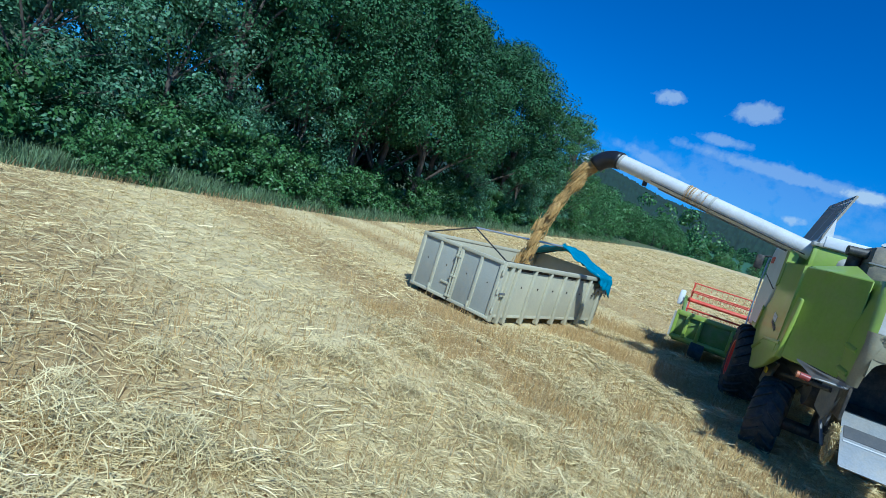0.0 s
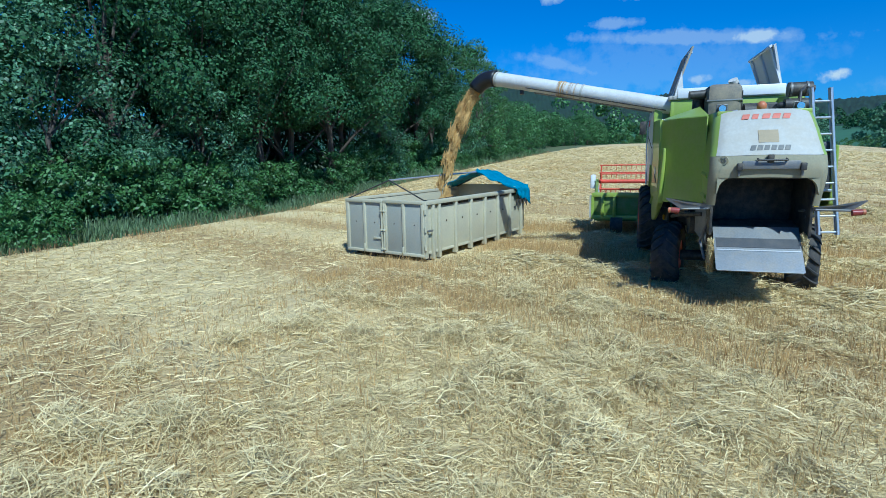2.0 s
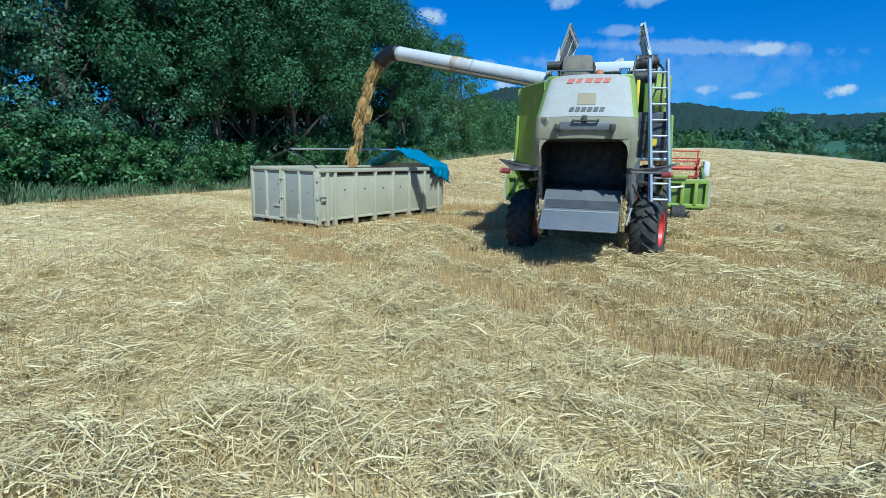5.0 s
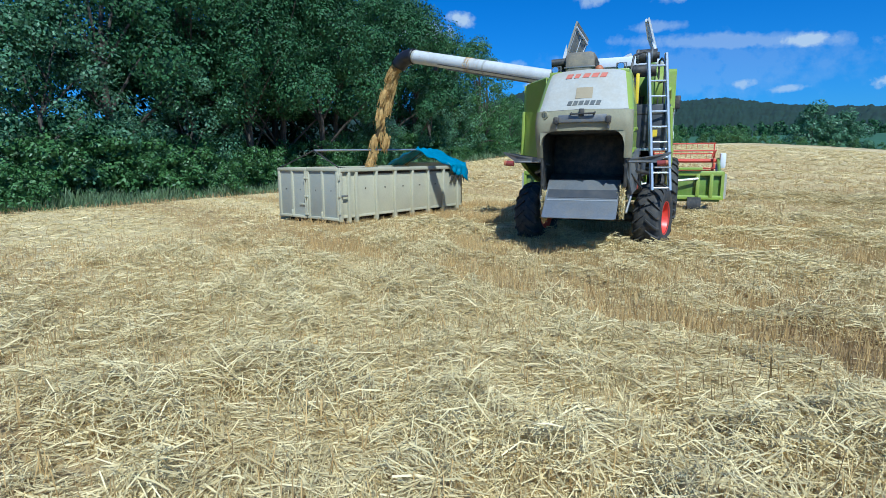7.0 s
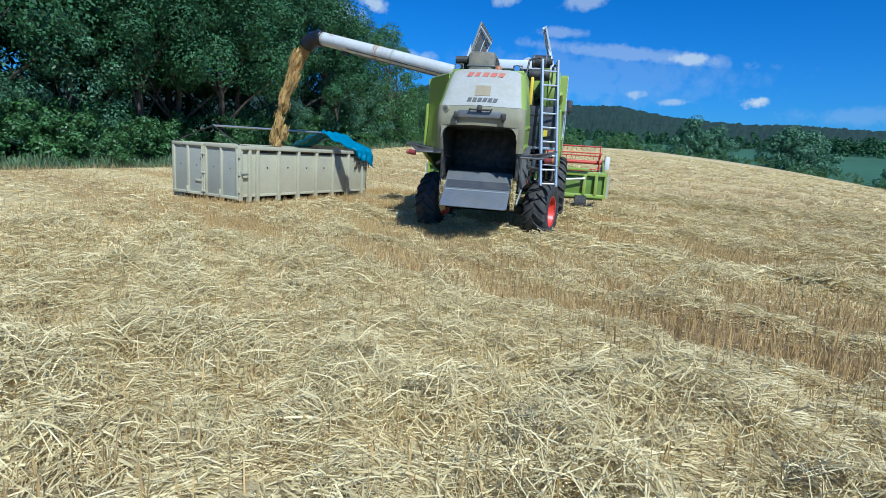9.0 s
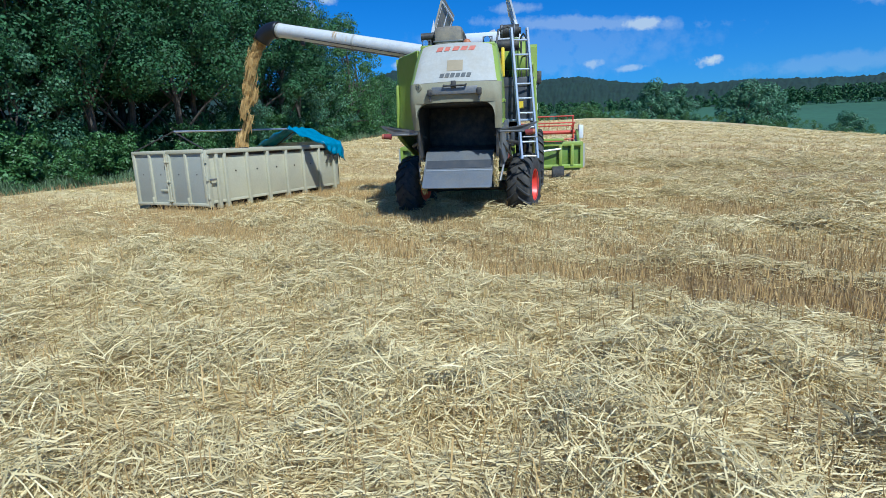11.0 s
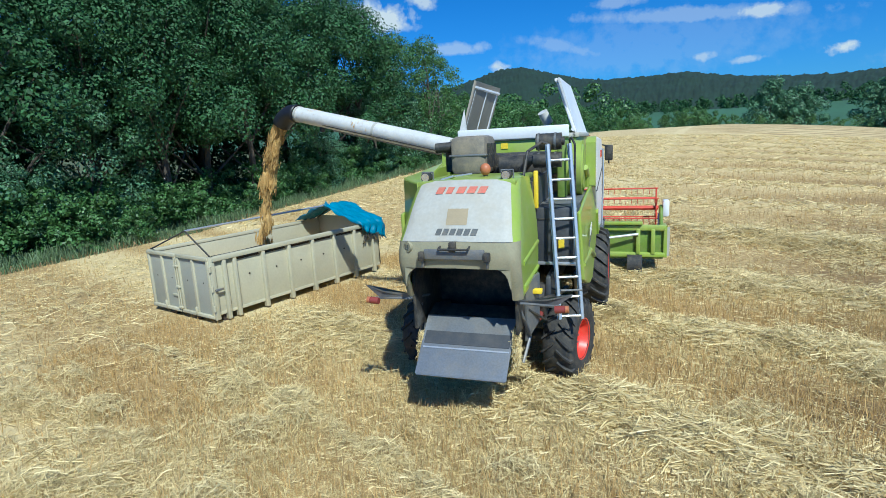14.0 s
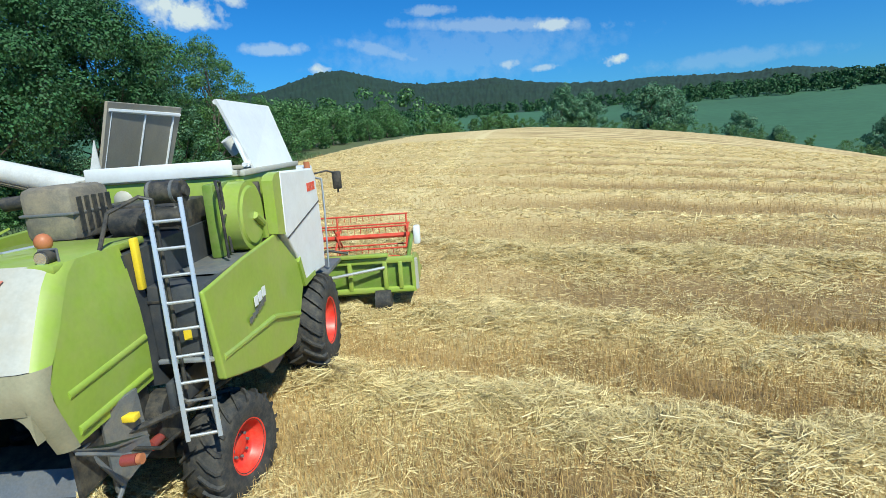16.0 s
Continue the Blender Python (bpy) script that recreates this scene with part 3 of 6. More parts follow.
def wheel(name, x, y, z, r, w, side, lugs, steer=0.0):
    """A tractor tyre with angled lugs on a dished red rim; side: 1 for the outer face at +x."""
    hub = new(name)
    hub.empty_display_size = 0.2
    hub.parent = combine
    hub.matrix_local = pose(x, y, z, 0, 0, steer)
    prof = [(-0.46, 0.46), (-0.50, 0.52), (-0.53, 0.68), (-0.50, 0.85), (-0.42, 0.93), (-0.2, 0.955), (0.2, 0.955), (0.42, 0.93), (0.50, 0.85), (0.53, 0.68), (0.50, 0.52), (0.46, 0.46)]
    seg = 48
    rings = [[(px * w, math.cos(2 * math.pi * k / seg) * pr * r, math.sin(2 * math.pi * k / seg) * pr * r) for px, pr in prof] for k in range(seg)]
    bm = bmesh.new()
    vs = [[bm.verts.new(p) for p in ring] for ring in rings]
    for k in range(seg):
        a, b = vs[k], vs[(k + 1) % seg]
        for i in range(len(prof) - 1):
            bm.faces.new((a[i], a[i + 1], b[i + 1], b[i]))
    bmesh.ops.recalc_face_normals(bm, faces=bm.faces)
    part("tyre", bm, RUBBER, hub, "black lugged rubber tyre", True)
    bm = bmesh.new()
    for k in range(lugs):
        for s in (-1, 1):
            ang = 2 * math.pi * (k + (0.5 if s > 0 else 0)) / lugs
            ring = []
            for u, lift in ((0.04, 1.0), (0.30, 1.0), (0.47, 0.955), (0.525, 0.86)):
                a0 = ang + (u - 0.05) * 0.62
                half = 0.034 + 0.018 * u
                pts = []
                for da, rr in ((-half, lift - 0.05), (-half * 0.7, lift + 0.012), (half * 0.7, lift + 0.012), (half, lift - 0.05)):
                    pts.append(Vector((s * u * w * (1.0 if rr > lift - 0.02 else 0.97), math.cos(a0 + da) * rr * r, math.sin(a0 + da) * rr * r)))
                ring.append(pts)
            q = [[bm.verts.new(p) for p in pts] for pts in ring]
            for a, b in zip(q, q[1:]):
                for i in range(3):
                    bm.faces.new((a[i], a[i + 1], b[i + 1], b[i]))
            bm.faces.new(q[0])
            bm.faces.new(q[-1][::-1])
    bmesh.ops.recalc_face_normals(bm, faces=bm.faces)
    part("tread", bm, RUBBER, hub, "raised rubber lugs")
    # rim: dished disc
    bm = bmesh.new()
    rp = [(0.46, 0.52), (0.50, 0.49), (0.44, 0.46), (0.20, 0.435), (0.12, 0.37), (0.10, 0.25), (0.20, 0.19), (0.22, 0.14), (0.22, 0.001)]
    vs = [[bm.verts.new((side * px * w, math.cos(2 * math.pi * k / 32) * pr * r, math.sin(2 * math.pi * k / 32) * pr * r)) for px, pr in rp] for k in range(32)]
    for k in range(32):
        a, b = vs[k], vs[(k + 1) % 32]
        for i in range(len(rp) - 1):
            bm.faces.new((a[i], a[i + 1], b[i + 1], b[i]))
    bmesh.ops.recalc_face_normals(bm, faces=bm.faces)
    part("rim", bm, RIM_RED, hub, "bright red dished steel rim", True)
    bm = bmesh.new()
    rod(bm, (side * -0.45 * w, 0, 0), (side * -0.05 * w, 0, 0), r * 0.455, 24)
    part("inner_disc", bm, RIM_RED, hub)
    for k in range(8):
        a = 2 * math.pi * k / 8
        bm = bmesh.new()
        c = Vector((side * 0.11 * w, math.cos(a) * r * 0.22, math.sin(a) * r * 0.22))
        rod(bm, c, c + Vector((side * 0.06, 0, 0)), 0.018, 6)
        part("wheel_bolt", bm, GREY, hub)


REAR_Z = 0.50
for s in (1, -1):
    wheel("rear_wheel", s * 1.11, 0.0, REAR_Z, 0.64, 0.46, s, 19, -13.0)
    wheel("front_wheel", s * 1.24, 3.38, 0.80, 0.83, 0.66, s, 21)


def tub(name, outline_rows, material, label=""):
    """A closed shell from cross-sections: rows of (y, [(x, z), ...])."""
    return part(name, loft([[(x, y, z) for x, z in ring] for y, ring in outline_rows]), material, combine, label)


# rear hood: rounded shell round the straw outlet
def build_hood():
    def rear_y(z):
        return float(np.interp(z, (1.48, 2.05, 2.20, 2.36, 2.73, 2.95, 3.04), (-2.06, -2.30, -2.33, -2.29, -2.04, -1.86, -1.72))) + HOOD

    def half_w(z):
        return float(np.interp(z, (1.48, 2.0, 2.36, 2.7, 3.04), (0.75, 0.77, 0.76, 0.72, 0.66)))

    def shell(u, z):
        """A place on the hood: u from 0 at the side's front edge, 1 to 2 round the corner, 3 at the middle of the rear."""
        w, y, rc = half_w(z), rear_y(z), float(np.interp(z, (1.48, 2.15, 2.5), (0.11, 0.13, 0.22)))
        if u <= 1:
            return Vector((w, -0.68 + (y + rc + 0.68) * u, z))
        if u <= 2:
            a = math.pi / 2 * (u - 1)
            return Vector((w - rc + rc * math.cos(a), y + rc - rc * math.sin(a), z))
        k = u - 2
        return Vector(((w - rc) * (1 - k), y - 0.035 * (1 - (1 - k) ** 2), z + 0.012 * k))

    def skin(name, us, zs, material, s, label="", lowest=None):
        rings = []
        for v in zs:
            ring = []
            for u in us:
                z = v
                if lowest:
                    z = lowest(u) + (zs[0] - lowest(u)) * (v - zs[-1]) / (zs[0] - zs[-1])
                p = shell(u, z)
                ring.append((p.x * s, p.y, p.z))
            rings.append(ring)
            if s == 0:
                rings[-1] = [(p[0], p[1], p[2]) for p in map(lambda u: shell(u, v), us)] + [(-p[0], p[1], p[2]) for p in map(lambda u: shell(u, v), us[-2::-1])]
        ob = part(name, loft(rings, False, False), material, combine, label, True)
        so = ob.modifiers.new("thick", "SOLIDIFY")
        so.thickness, so.use_rim = 0.025, False
        return ob

    corner = [1 + k / 7 for k in range(8)]
    for s in (1, -1):
        cheek = skin("side_cheek", [k / 6 for k in range(7)], [3.04, 2.95, 2.8, 2.6, 2.4, 2.2, 2.0, 1.8, 1.64], LIME, s, "lime green rear side panel", lambda u: 1.64 + 0.03 * (1 - u))
        for a, b in (((-1.80, 2.06), (-0.70, 2.12)), ((-1.76, 1.74), (-0.72, 1.77))):
            bm = bmesh.new()
            rod(bm, (s * 0.742, *a), (s * 0.742, *b), 0.045, 12)
            part("pressed_rib", bm, LIME, cheek)
        skin("hood_corner", corner[:5], [3.04, 2.98, 2.9, 2.75, 2.6, 2.45, 2.36], LIME, s, "rounded lime green hood corner")
        skin("outlet_jamb", corner, [2.36, 2.25, 2.1, 1.95, 1.8, 1.70, 1.62], BEIGE, s, "dusty rounded jamb of the straw outlet")
        arc = [(0.66, 2.06), (0.44, 2.06)] + [(0.44 + 0.20 * math.sin(a), 1.86 + 0.19 * math.cos(a)) for a in (0.0, 0.3, 0.6, 0.9, 1.2, 1.5)] + [(0.66, 1.80)]
        part("outlet_fillet", loft([[(s * x, y + HOOD, z) for x, z in arc] for y in (-2.29, -2.20)]), BEIGE, combine, "rounded upper corner of the straw outlet")
    skin("rear_sheet", corner[4:-1] + [2 + k / 6 for k in range(7)], [3.045, 2.98, 2.9, 2.75, 2.6, 2.45, 2.365], WHITE, 0, "dusty white sloping rear sheet")
    skin("outlet_lip", [2 + k / 6 for k in range(7)], [2.36, 2.25, 2.15, 2.04], BEIGE, 0, "dust covered lip over the straw outlet")
    # top deck of the hood
    part("hood_deck", cube(-0.64, 0.64, -1.74 + HOOD, -0.20, 2.97, 3.045, 0.02), LIME, combine, "dusty green engine deck")
    # The outlet's lining is near black: the recess's shade is in its colour.
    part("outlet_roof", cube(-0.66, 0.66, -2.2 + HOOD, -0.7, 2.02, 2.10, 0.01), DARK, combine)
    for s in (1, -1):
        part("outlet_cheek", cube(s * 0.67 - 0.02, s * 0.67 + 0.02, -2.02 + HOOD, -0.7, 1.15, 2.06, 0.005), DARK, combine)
    part("outlet_back", cube(-0.66, 0.66, -0.80, -0.70, 0.95, 2.06, 0.005), DARK, combine, "straw outlet's inside, coloured dark for its shade")
    # grey spreader flap
    flap = part("spreader_flap", plate([(-0.60, -1.72, 1.25), (0.60, -1.72, 1.25), (0.58, -2.33, 0.66), (-0.60, -2.33, 0.66)], 0.012), SHEET, combine, "worn grey steel straw flap")
    part("flap_band", plate([(-0.57, -1.90, 1.088), (0.57, -1.90, 1.088), (0.565, -2.03, 0.964), (-0.57, -2.03, 0.964)], 0.010), BOXGREY, flap, "dark strip across the flap")
    for x in (-0.40, -0.14, 0.13, 0.38):
        part("flap_scrape", plate([(x - 0.03, -1.80, 1.180), (x + 0.03, -1.80, 1.180), (x + 0.02, -2.02, 0.968), (x - 0.02, -2.02, 0.968)], 0.006), SHEET, flap)
    part("flap_seam", plate([(-0.57, -2.06, 0.931), (0.57, -2.06, 0.931), (0.57, -2.075, 0.917), (-0.57, -2.075, 0.917)], 0.014), ALU, flap, "bright seam across the flap")
    part("flap_edge", rods([(-0.58, -2.33, 0.66), (0.56, -2.33, 0.66)], 0.014), SHEET, flap)
    flap.location.y = HOOD
    # Flap top and outlet floor carry the same painted recess shade.
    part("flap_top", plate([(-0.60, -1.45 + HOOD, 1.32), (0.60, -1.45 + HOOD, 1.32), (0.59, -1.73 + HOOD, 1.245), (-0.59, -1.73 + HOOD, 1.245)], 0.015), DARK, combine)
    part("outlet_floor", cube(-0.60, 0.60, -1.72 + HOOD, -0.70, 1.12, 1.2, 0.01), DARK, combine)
    # light bar under the sheet
    bar = part("light_bar", cube(-0.36, 0.38, -2.40, -2.355, 2.17, 2.29, 0.012), GREY, combine, "dark bar with rear lamps")
    for x in (-0.39, 0.41):
        part("rear_lamp", cube(x - 0.04, x + 0.04, -2.43, -2.35, 2.15, 2.26, 0.018), DARK, bar)
        part("lamp_bracket", cube(x - 0.015, x + 0.015, -2.38, -2.33, 2.07, 2.20, 0.006), GREY, bar)
    part("plate_lamp", cube(-0.04, 0.04, -2.42, -2.345, 2.26, 2.38, 0.012), DARK, bar)
    part("grab_handle", rods([(-0.16, -2.36, 2.32), (-0.16, -2.44, 2.30), (0.20, -2.44, 2.30), (0.20, -2.36, 2.32)], 0.014), DARK, bar)
    bar.location.y = HOOD
    bm = bmesh.new()
    rod(bm, (-0.58, -2.285, 2.30), (-0.60, -2.325, 2.30), 0.065, 24)
    disc = part("speed_sign", bm, BEIGE, combine, "small round speed sign")
    cu = bpy.data.curves.new("sign_text", "FONT")
    cu.body = "25"
    cu.size, cu.align_x, cu.align_y, cu.extrude = 0.085, "CENTER", "CENTER", 0.002
    txt = new("sign_text", cu)
    cu.materials.append(INK)
    txt.parent = disc
    txt.matrix_local = pose(-0.602, -2.330, 2.30, 90, 0, -27)
    disc.location.y = HOOD


build_hood()


def sheet_point(u, z, lift=0.0):
    """A place on the white rear sheet, at u metres across and height z."""
    y = float(np.interp(-z, (-3.04, -2.95, -2.73, -2.36), (-1.72, -1.86, -2.04, -2.29))) + HOOD
    k = 1 - (u / 0.54) ** 2
    return Vector((u, y - 0.035 * k - lift, z + 0.012 * k + lift * 0.8))


def sheet_patch(name, u0, u1, z0, z1, material, label="", slant=0.0):
    """A painted patch that follows the rear sheet."""
    rings = []
    for z in np.linspace(z0, z1, 5):
        sh = slant * (z - z0)
        rings.append([sheet_point(u + sh, z, 0.004) for u in np.linspace(u0, u1, 5)])
    ob = part(name, loft(rings, False, False), material, combine, label)
    ob.data.polygons.foreach_set("use_smooth", np.zeros(len(ob.data.polygons), bool))
    ob.modifiers.new("thick", "SOLIDIFY").thickness = 0.003
    return ob


for i, w in enumerate((0.095, 0.08, 0.10, 0.10, 0.095)):
    u = -0.335 + i * 0.135
    sheet_patch("red_mark", u, u + w, 2.89, 2.965, RED_FADED, "faded red marking bar", 0.4)
sheet_patch("tan_mark", -0.13, 0.13, 2.54, 2.72, TAN, "tan square patch")
for i in range(6):
    u = -0.25 + i * 0.088
    sheet_patch("dark_mark", u, u + 0.068, 2.43, 2.50, INK, "dark grey marking bar", 0.3)


def build_body():
    # main threshing body between the wheels
    bm = bmesh.new()
    prism(bm, [(-0.70, 1.60), (-0.70, 2.94), (1.3, 3.0), (4.0, 3.2), (4.0, 1.3), (3.0, 0.75), (1.0, 0.95)], -0.70, 0.70)
    part("threshing_body", bm, BOXGREY, combine, "dark body frame between the wheels")
    bm = bmesh.new()
    rod(bm, (-1.1, 0, REAR_Z), (1.1, 0, REAR_Z), 0.10, 12)
    box(bm, -0.5, 0.5, -0.14, 0.14, REAR_Z - 0.05, 1.0, 0.02)
    part("rear_axle", bm, DARK, combine)
    bm = bmesh.new()
    rod(bm, (-1.2, 3.38, 0.80), (1.2, 3.38, 0.80), 0.16, 12)
    part("front_axle", bm, DARK, combine)
    part("frame_beam", cube(0.50, 0.66, -0.9, 2.4, 0.95, 1.25, 0.02), DARK, combine)
    part("frame_beam", cube(-0.66, -0.50, -0.9, 2.4, 0.95, 1.25, 0.02), DARK, combine)
    for s in (1, -1):
        # big green side panel ahead of the ladder, bowed outward
        out = [(-0.56, 2.50), (0.55, 2.60), (1.80, 2.66), (2.45, 2.12), (2.62, 1.66), (2.42, 1.25), (2.02, 0.92), (1.35, 1.00), (0.55, 1.20), (-0.15, 1.42), (-0.46, 1.52)]
        bm = bmesh.new()
        oo = [bm.verts.new((s * (1.38 - (0.05 if z > 2.4 else 0) - (0.04 if z < 1.3 else 0)), y, z)) for y, z in out]
        ii = [bm.verts.new((s * 1.28, y, z)) for y, z in out]
        bm.faces.new(oo)
        bm.faces.new(ii[::-1])
        for i in range(len(out)):
            j = (i + 1) % len(out)
            bm.faces.new((oo[j], oo[i], ii[i], ii[j]))
        bmesh.ops.recalc_face_normals(bm, faces=bm.faces)
        p = part("side_panel", bm, LIME, combine, "lime green side panel")
        b = p.modifiers.new("edge", "BEVEL")
        b.width, b.segments = 0.025, 3
        bm = bmesh.new()
        rod(bm, (s * 1.345, -0.40, 1.74), (s * 1.345, 1.2, 1.62), 0.045, 10)
        rod(bm, (s * 1.345, 1.2, 1.62), (s * 1.345, 2.3, 1.30), 0.045, 10)
        part("pressed_rib", bm, LIME, p)
        for k in range(3):
            part("pale_mark", cube(min(s * 1.382, s * 1.389), max(s * 1.382, s * 1.389), 0.55 + k * 0.14, 0.66 + k * 0.14, 1.98 + k * 0.02, 2.10 + k * 0.02, 0), WHITE_CLEAN, p, "pale marking")
        for k in range(6):
            part("dark_mark", cube(min(s * 1.382, s * 1.389), max(s * 1.382, s * 1.389), 0.34 + k * 0.10, 0.42 + k * 0.10, 1.84 + k * 0.02, 1.91 + k * 0.02, 0), INK, p, "dark marking bar")
        # white tank side with a green band behind it
        bm = bmesh.new()
        prism(bm, [(2.08, 3.50), (3.92, 3.44), (4.08, 3.30), (4.16, 2.1), (4.05, 1.62), (3.3, 1.68), (2.76, 1.70), (2.52, 2.12), (2.02, 2.60)], s * 1.26, s * 1.40)
        p = part("tank_side", bm, WHITE_CLEAN, combine, "white grain tank side panel")
        b = p.modifiers.new("edge", "BEVEL")
        b.width, b.segments = 0.03, 3
        for i in range(5):
            part("red_mark", cube(min(s * 1.398, s * 1.406), max(s * 1.398, s * 1.406), 3.42 + i * 0.105, 3.50 + i * 0.105, 3.07, 3.21, 0), RED, p, "red marking bar")
        bm = bmesh.new()
        rod(bm, (s * 1.402, 2.08, 2.53), (s * 1.402, 4.10, 2.84), 0.012, 6)
        part("panel_seam", bm, DARK, p)
        bm = bmesh.new()
        prism(bm, [(1.74, 3.40), (1.84, 3.47), (2.076, 3.50), (2.016, 2.60), (1.72, 2.66)], s * 1.24, s * 1.395)
        part("green_band", bm, LIME, combine, "lime green post beside the tank side")
        # fender strip ahead of the wheel
        bm = bmesh.new()
        prism(bm, [(2.44, 2.08), (2.64, 1.64), (3.3, 1.66), (3.3, 1.74), (2.72, 1.74), (2.54, 2.16)], s * 1.30, s * 1.41)
        part("fender", bm, LIME, combine)
    # rotary screen on the right, its plain counterpart on the left
    bm = bmesh.new()
    rod(bm, (0.98, 1.28, 3.0), (1.22, 1.28, 3.0), 0.45, 48)
    drum = part("rotary_screen", bm, LIME, combine, "round lime green radiator screen")
    bm = bmesh.new()
    rod(bm, (1.19, 1.28, 3.0), (1.245, 1.28, 3.0), 0.42, 48, 0.36)
    part("screen_cover", bm, LIME, drum)
    part("screen_arm", rods([(1.26, 1.28, 3.0), (1.27, 1.54, 2.85), (1.25, 1.60, 2.66)], 0.05), LIME, drum)
    part("screen_frame", cube(0.86, 1.0, 0.75, 1.72, 2.56, 3.46, 0.03), LIME_DARK, combine)
    # Dark plate added to stand for the shade in the gap beside the screen.
    part("screen_shadow_box", cube(0.9, 1.2, 1.72, 1.80, 2.62, 3.40, 0.02), DARK, combine)
    part("walkway", cube(0.70, 1.26, -0.14, 1.9, 2.50, 2.56, 0.01), GREY, combine)
    # left rear shoulder: slanting green wall
    bm = bmesh.new()
    ring0 = [(-0.74, -1.35), (-1.28, -0.55), (-1.38, -0.2), (-1.30, -0.1), (-0.72, -0.7)]
    a = [bm.verts.new((x, y, 1.55 if i < 4 else 1.75)) for i, (x, y) in enumerate(ring0)]
    b = [bm.verts.new((x * 0.985, y + 0.06, 3.02)) for x, y in ring0]
    bm.faces.new(a)
    bm.faces.new(b[::-1])
    for i in range(5):
        j = (i + 1) % 5
        bm.faces.new((a[j], a[i], b[i], b[j]))
    bmesh.ops.recalc_face_normals(bm, faces=bm.faces)
    p = part("shoulder_panel", bm, LIME, combine, "lime green slanting shoulder panel")
    b = p.modifiers.new("edge", "BEVEL")
    b.width, b.segments = 0.03, 3
    bm = bmesh.new()
    prism(bm, [(-0.2, 1.55), (-0.2, 3.02), (1.9, 3.1), (1.9, 1.5)], -1.38, -1.28)
    part("left_wall", bm, LIME, combine)
    # toolbox between cheek and ladder
    tb = part("toolbox", cube(0.70, 1.30, -0.46, -0.02, 1.78, 2.56, 0.03), BOXGREY, combine, "charcoal plastic toolbox")
    part("lid_line", cube(0.695, 1.305, -0.468, -0.03, 2.38, 2.41, 0.004), DARK, tb)
    part("sticker", cube(1.02, 1.10, -0.472, -0.462, 1.98, 2.11, 0), YELLOW, combine, "yellow sticker")
    part("sill_rail", cube(0.72, 1.30, -0.50, -0.44, 1.74, 1.785, 0.01), ALU, combine)


build_body()


def build_ladder():
    lad = new("ladder")
    lad.empty_display_size = 0.2
    lad.parent = combine
    lad["label"] = "straight aluminium access ladder"
    b0, t0 = Vector((1.07, -0.82, 1.06)), Vector((0.88, -0.46, 3.42))
    b1, t1 = Vector((1.36, -0.74, 1.06)), Vector((1.17, -0.38, 3.42))
    for b, t in ((b0, t0), (b1, t1)):
        bm = bmesh.new()
        d = t - b
        m = Matrix.Translation((b + t) / 2) @ d.to_track_quat("Z", "Y").to_matrix().to_4x4()
        box(bm, -0.016, 0.016, -0.03, 0.03, -d.length / 2, d.length / 2, 0.006, m)
        part("rail", bm, ALU, lad)
    for k in range(9):
        u = 0.015 + k * 0.112
        bm = bmesh.new()
        rod(bm, b0.lerp(t0, u), b1.lerp(t1, u), 0.017, 10)
        part("rung", bm, ALU, lad)
    part("ladder_bracket", rods([(0.80, -0.5, 1.42), (1.10, -0.76, 1.45), (1.36, -0.70, 1.45)], 0.016), GREY, lad)
    part("hand_rail", rods([(0.62, -0.9, 3.02), (0.66, -0.75, 3.35), (0.80, -0.45, 3.46), (0.9, -0.40, 3.42), (0.92, -0.42, 2.9), (1.02, -0.6, 1.5)], 0.02), DARK, combine)
    part("hand_rail", rods([(1.16, 0.55, 2.6), (1.16, 0.52, 3.40), (1.10, 0.62, 3.50), (1.05, 0.85, 3.48), (1.06, 0.9, 2.6)], 0.018), DARK, combine)
    part("hand_rail_bar", rods([(1.16, 0.53, 3.06), (1.06, 0.87, 3.08)], 0.016), DARK, combine)
    part("lamp_post", cube(0.70, 0.76, -0.58, -0.50, 2.56, 3.08, 0.015), YELLOW, combine, "yellow plastic post")


build_ladder()


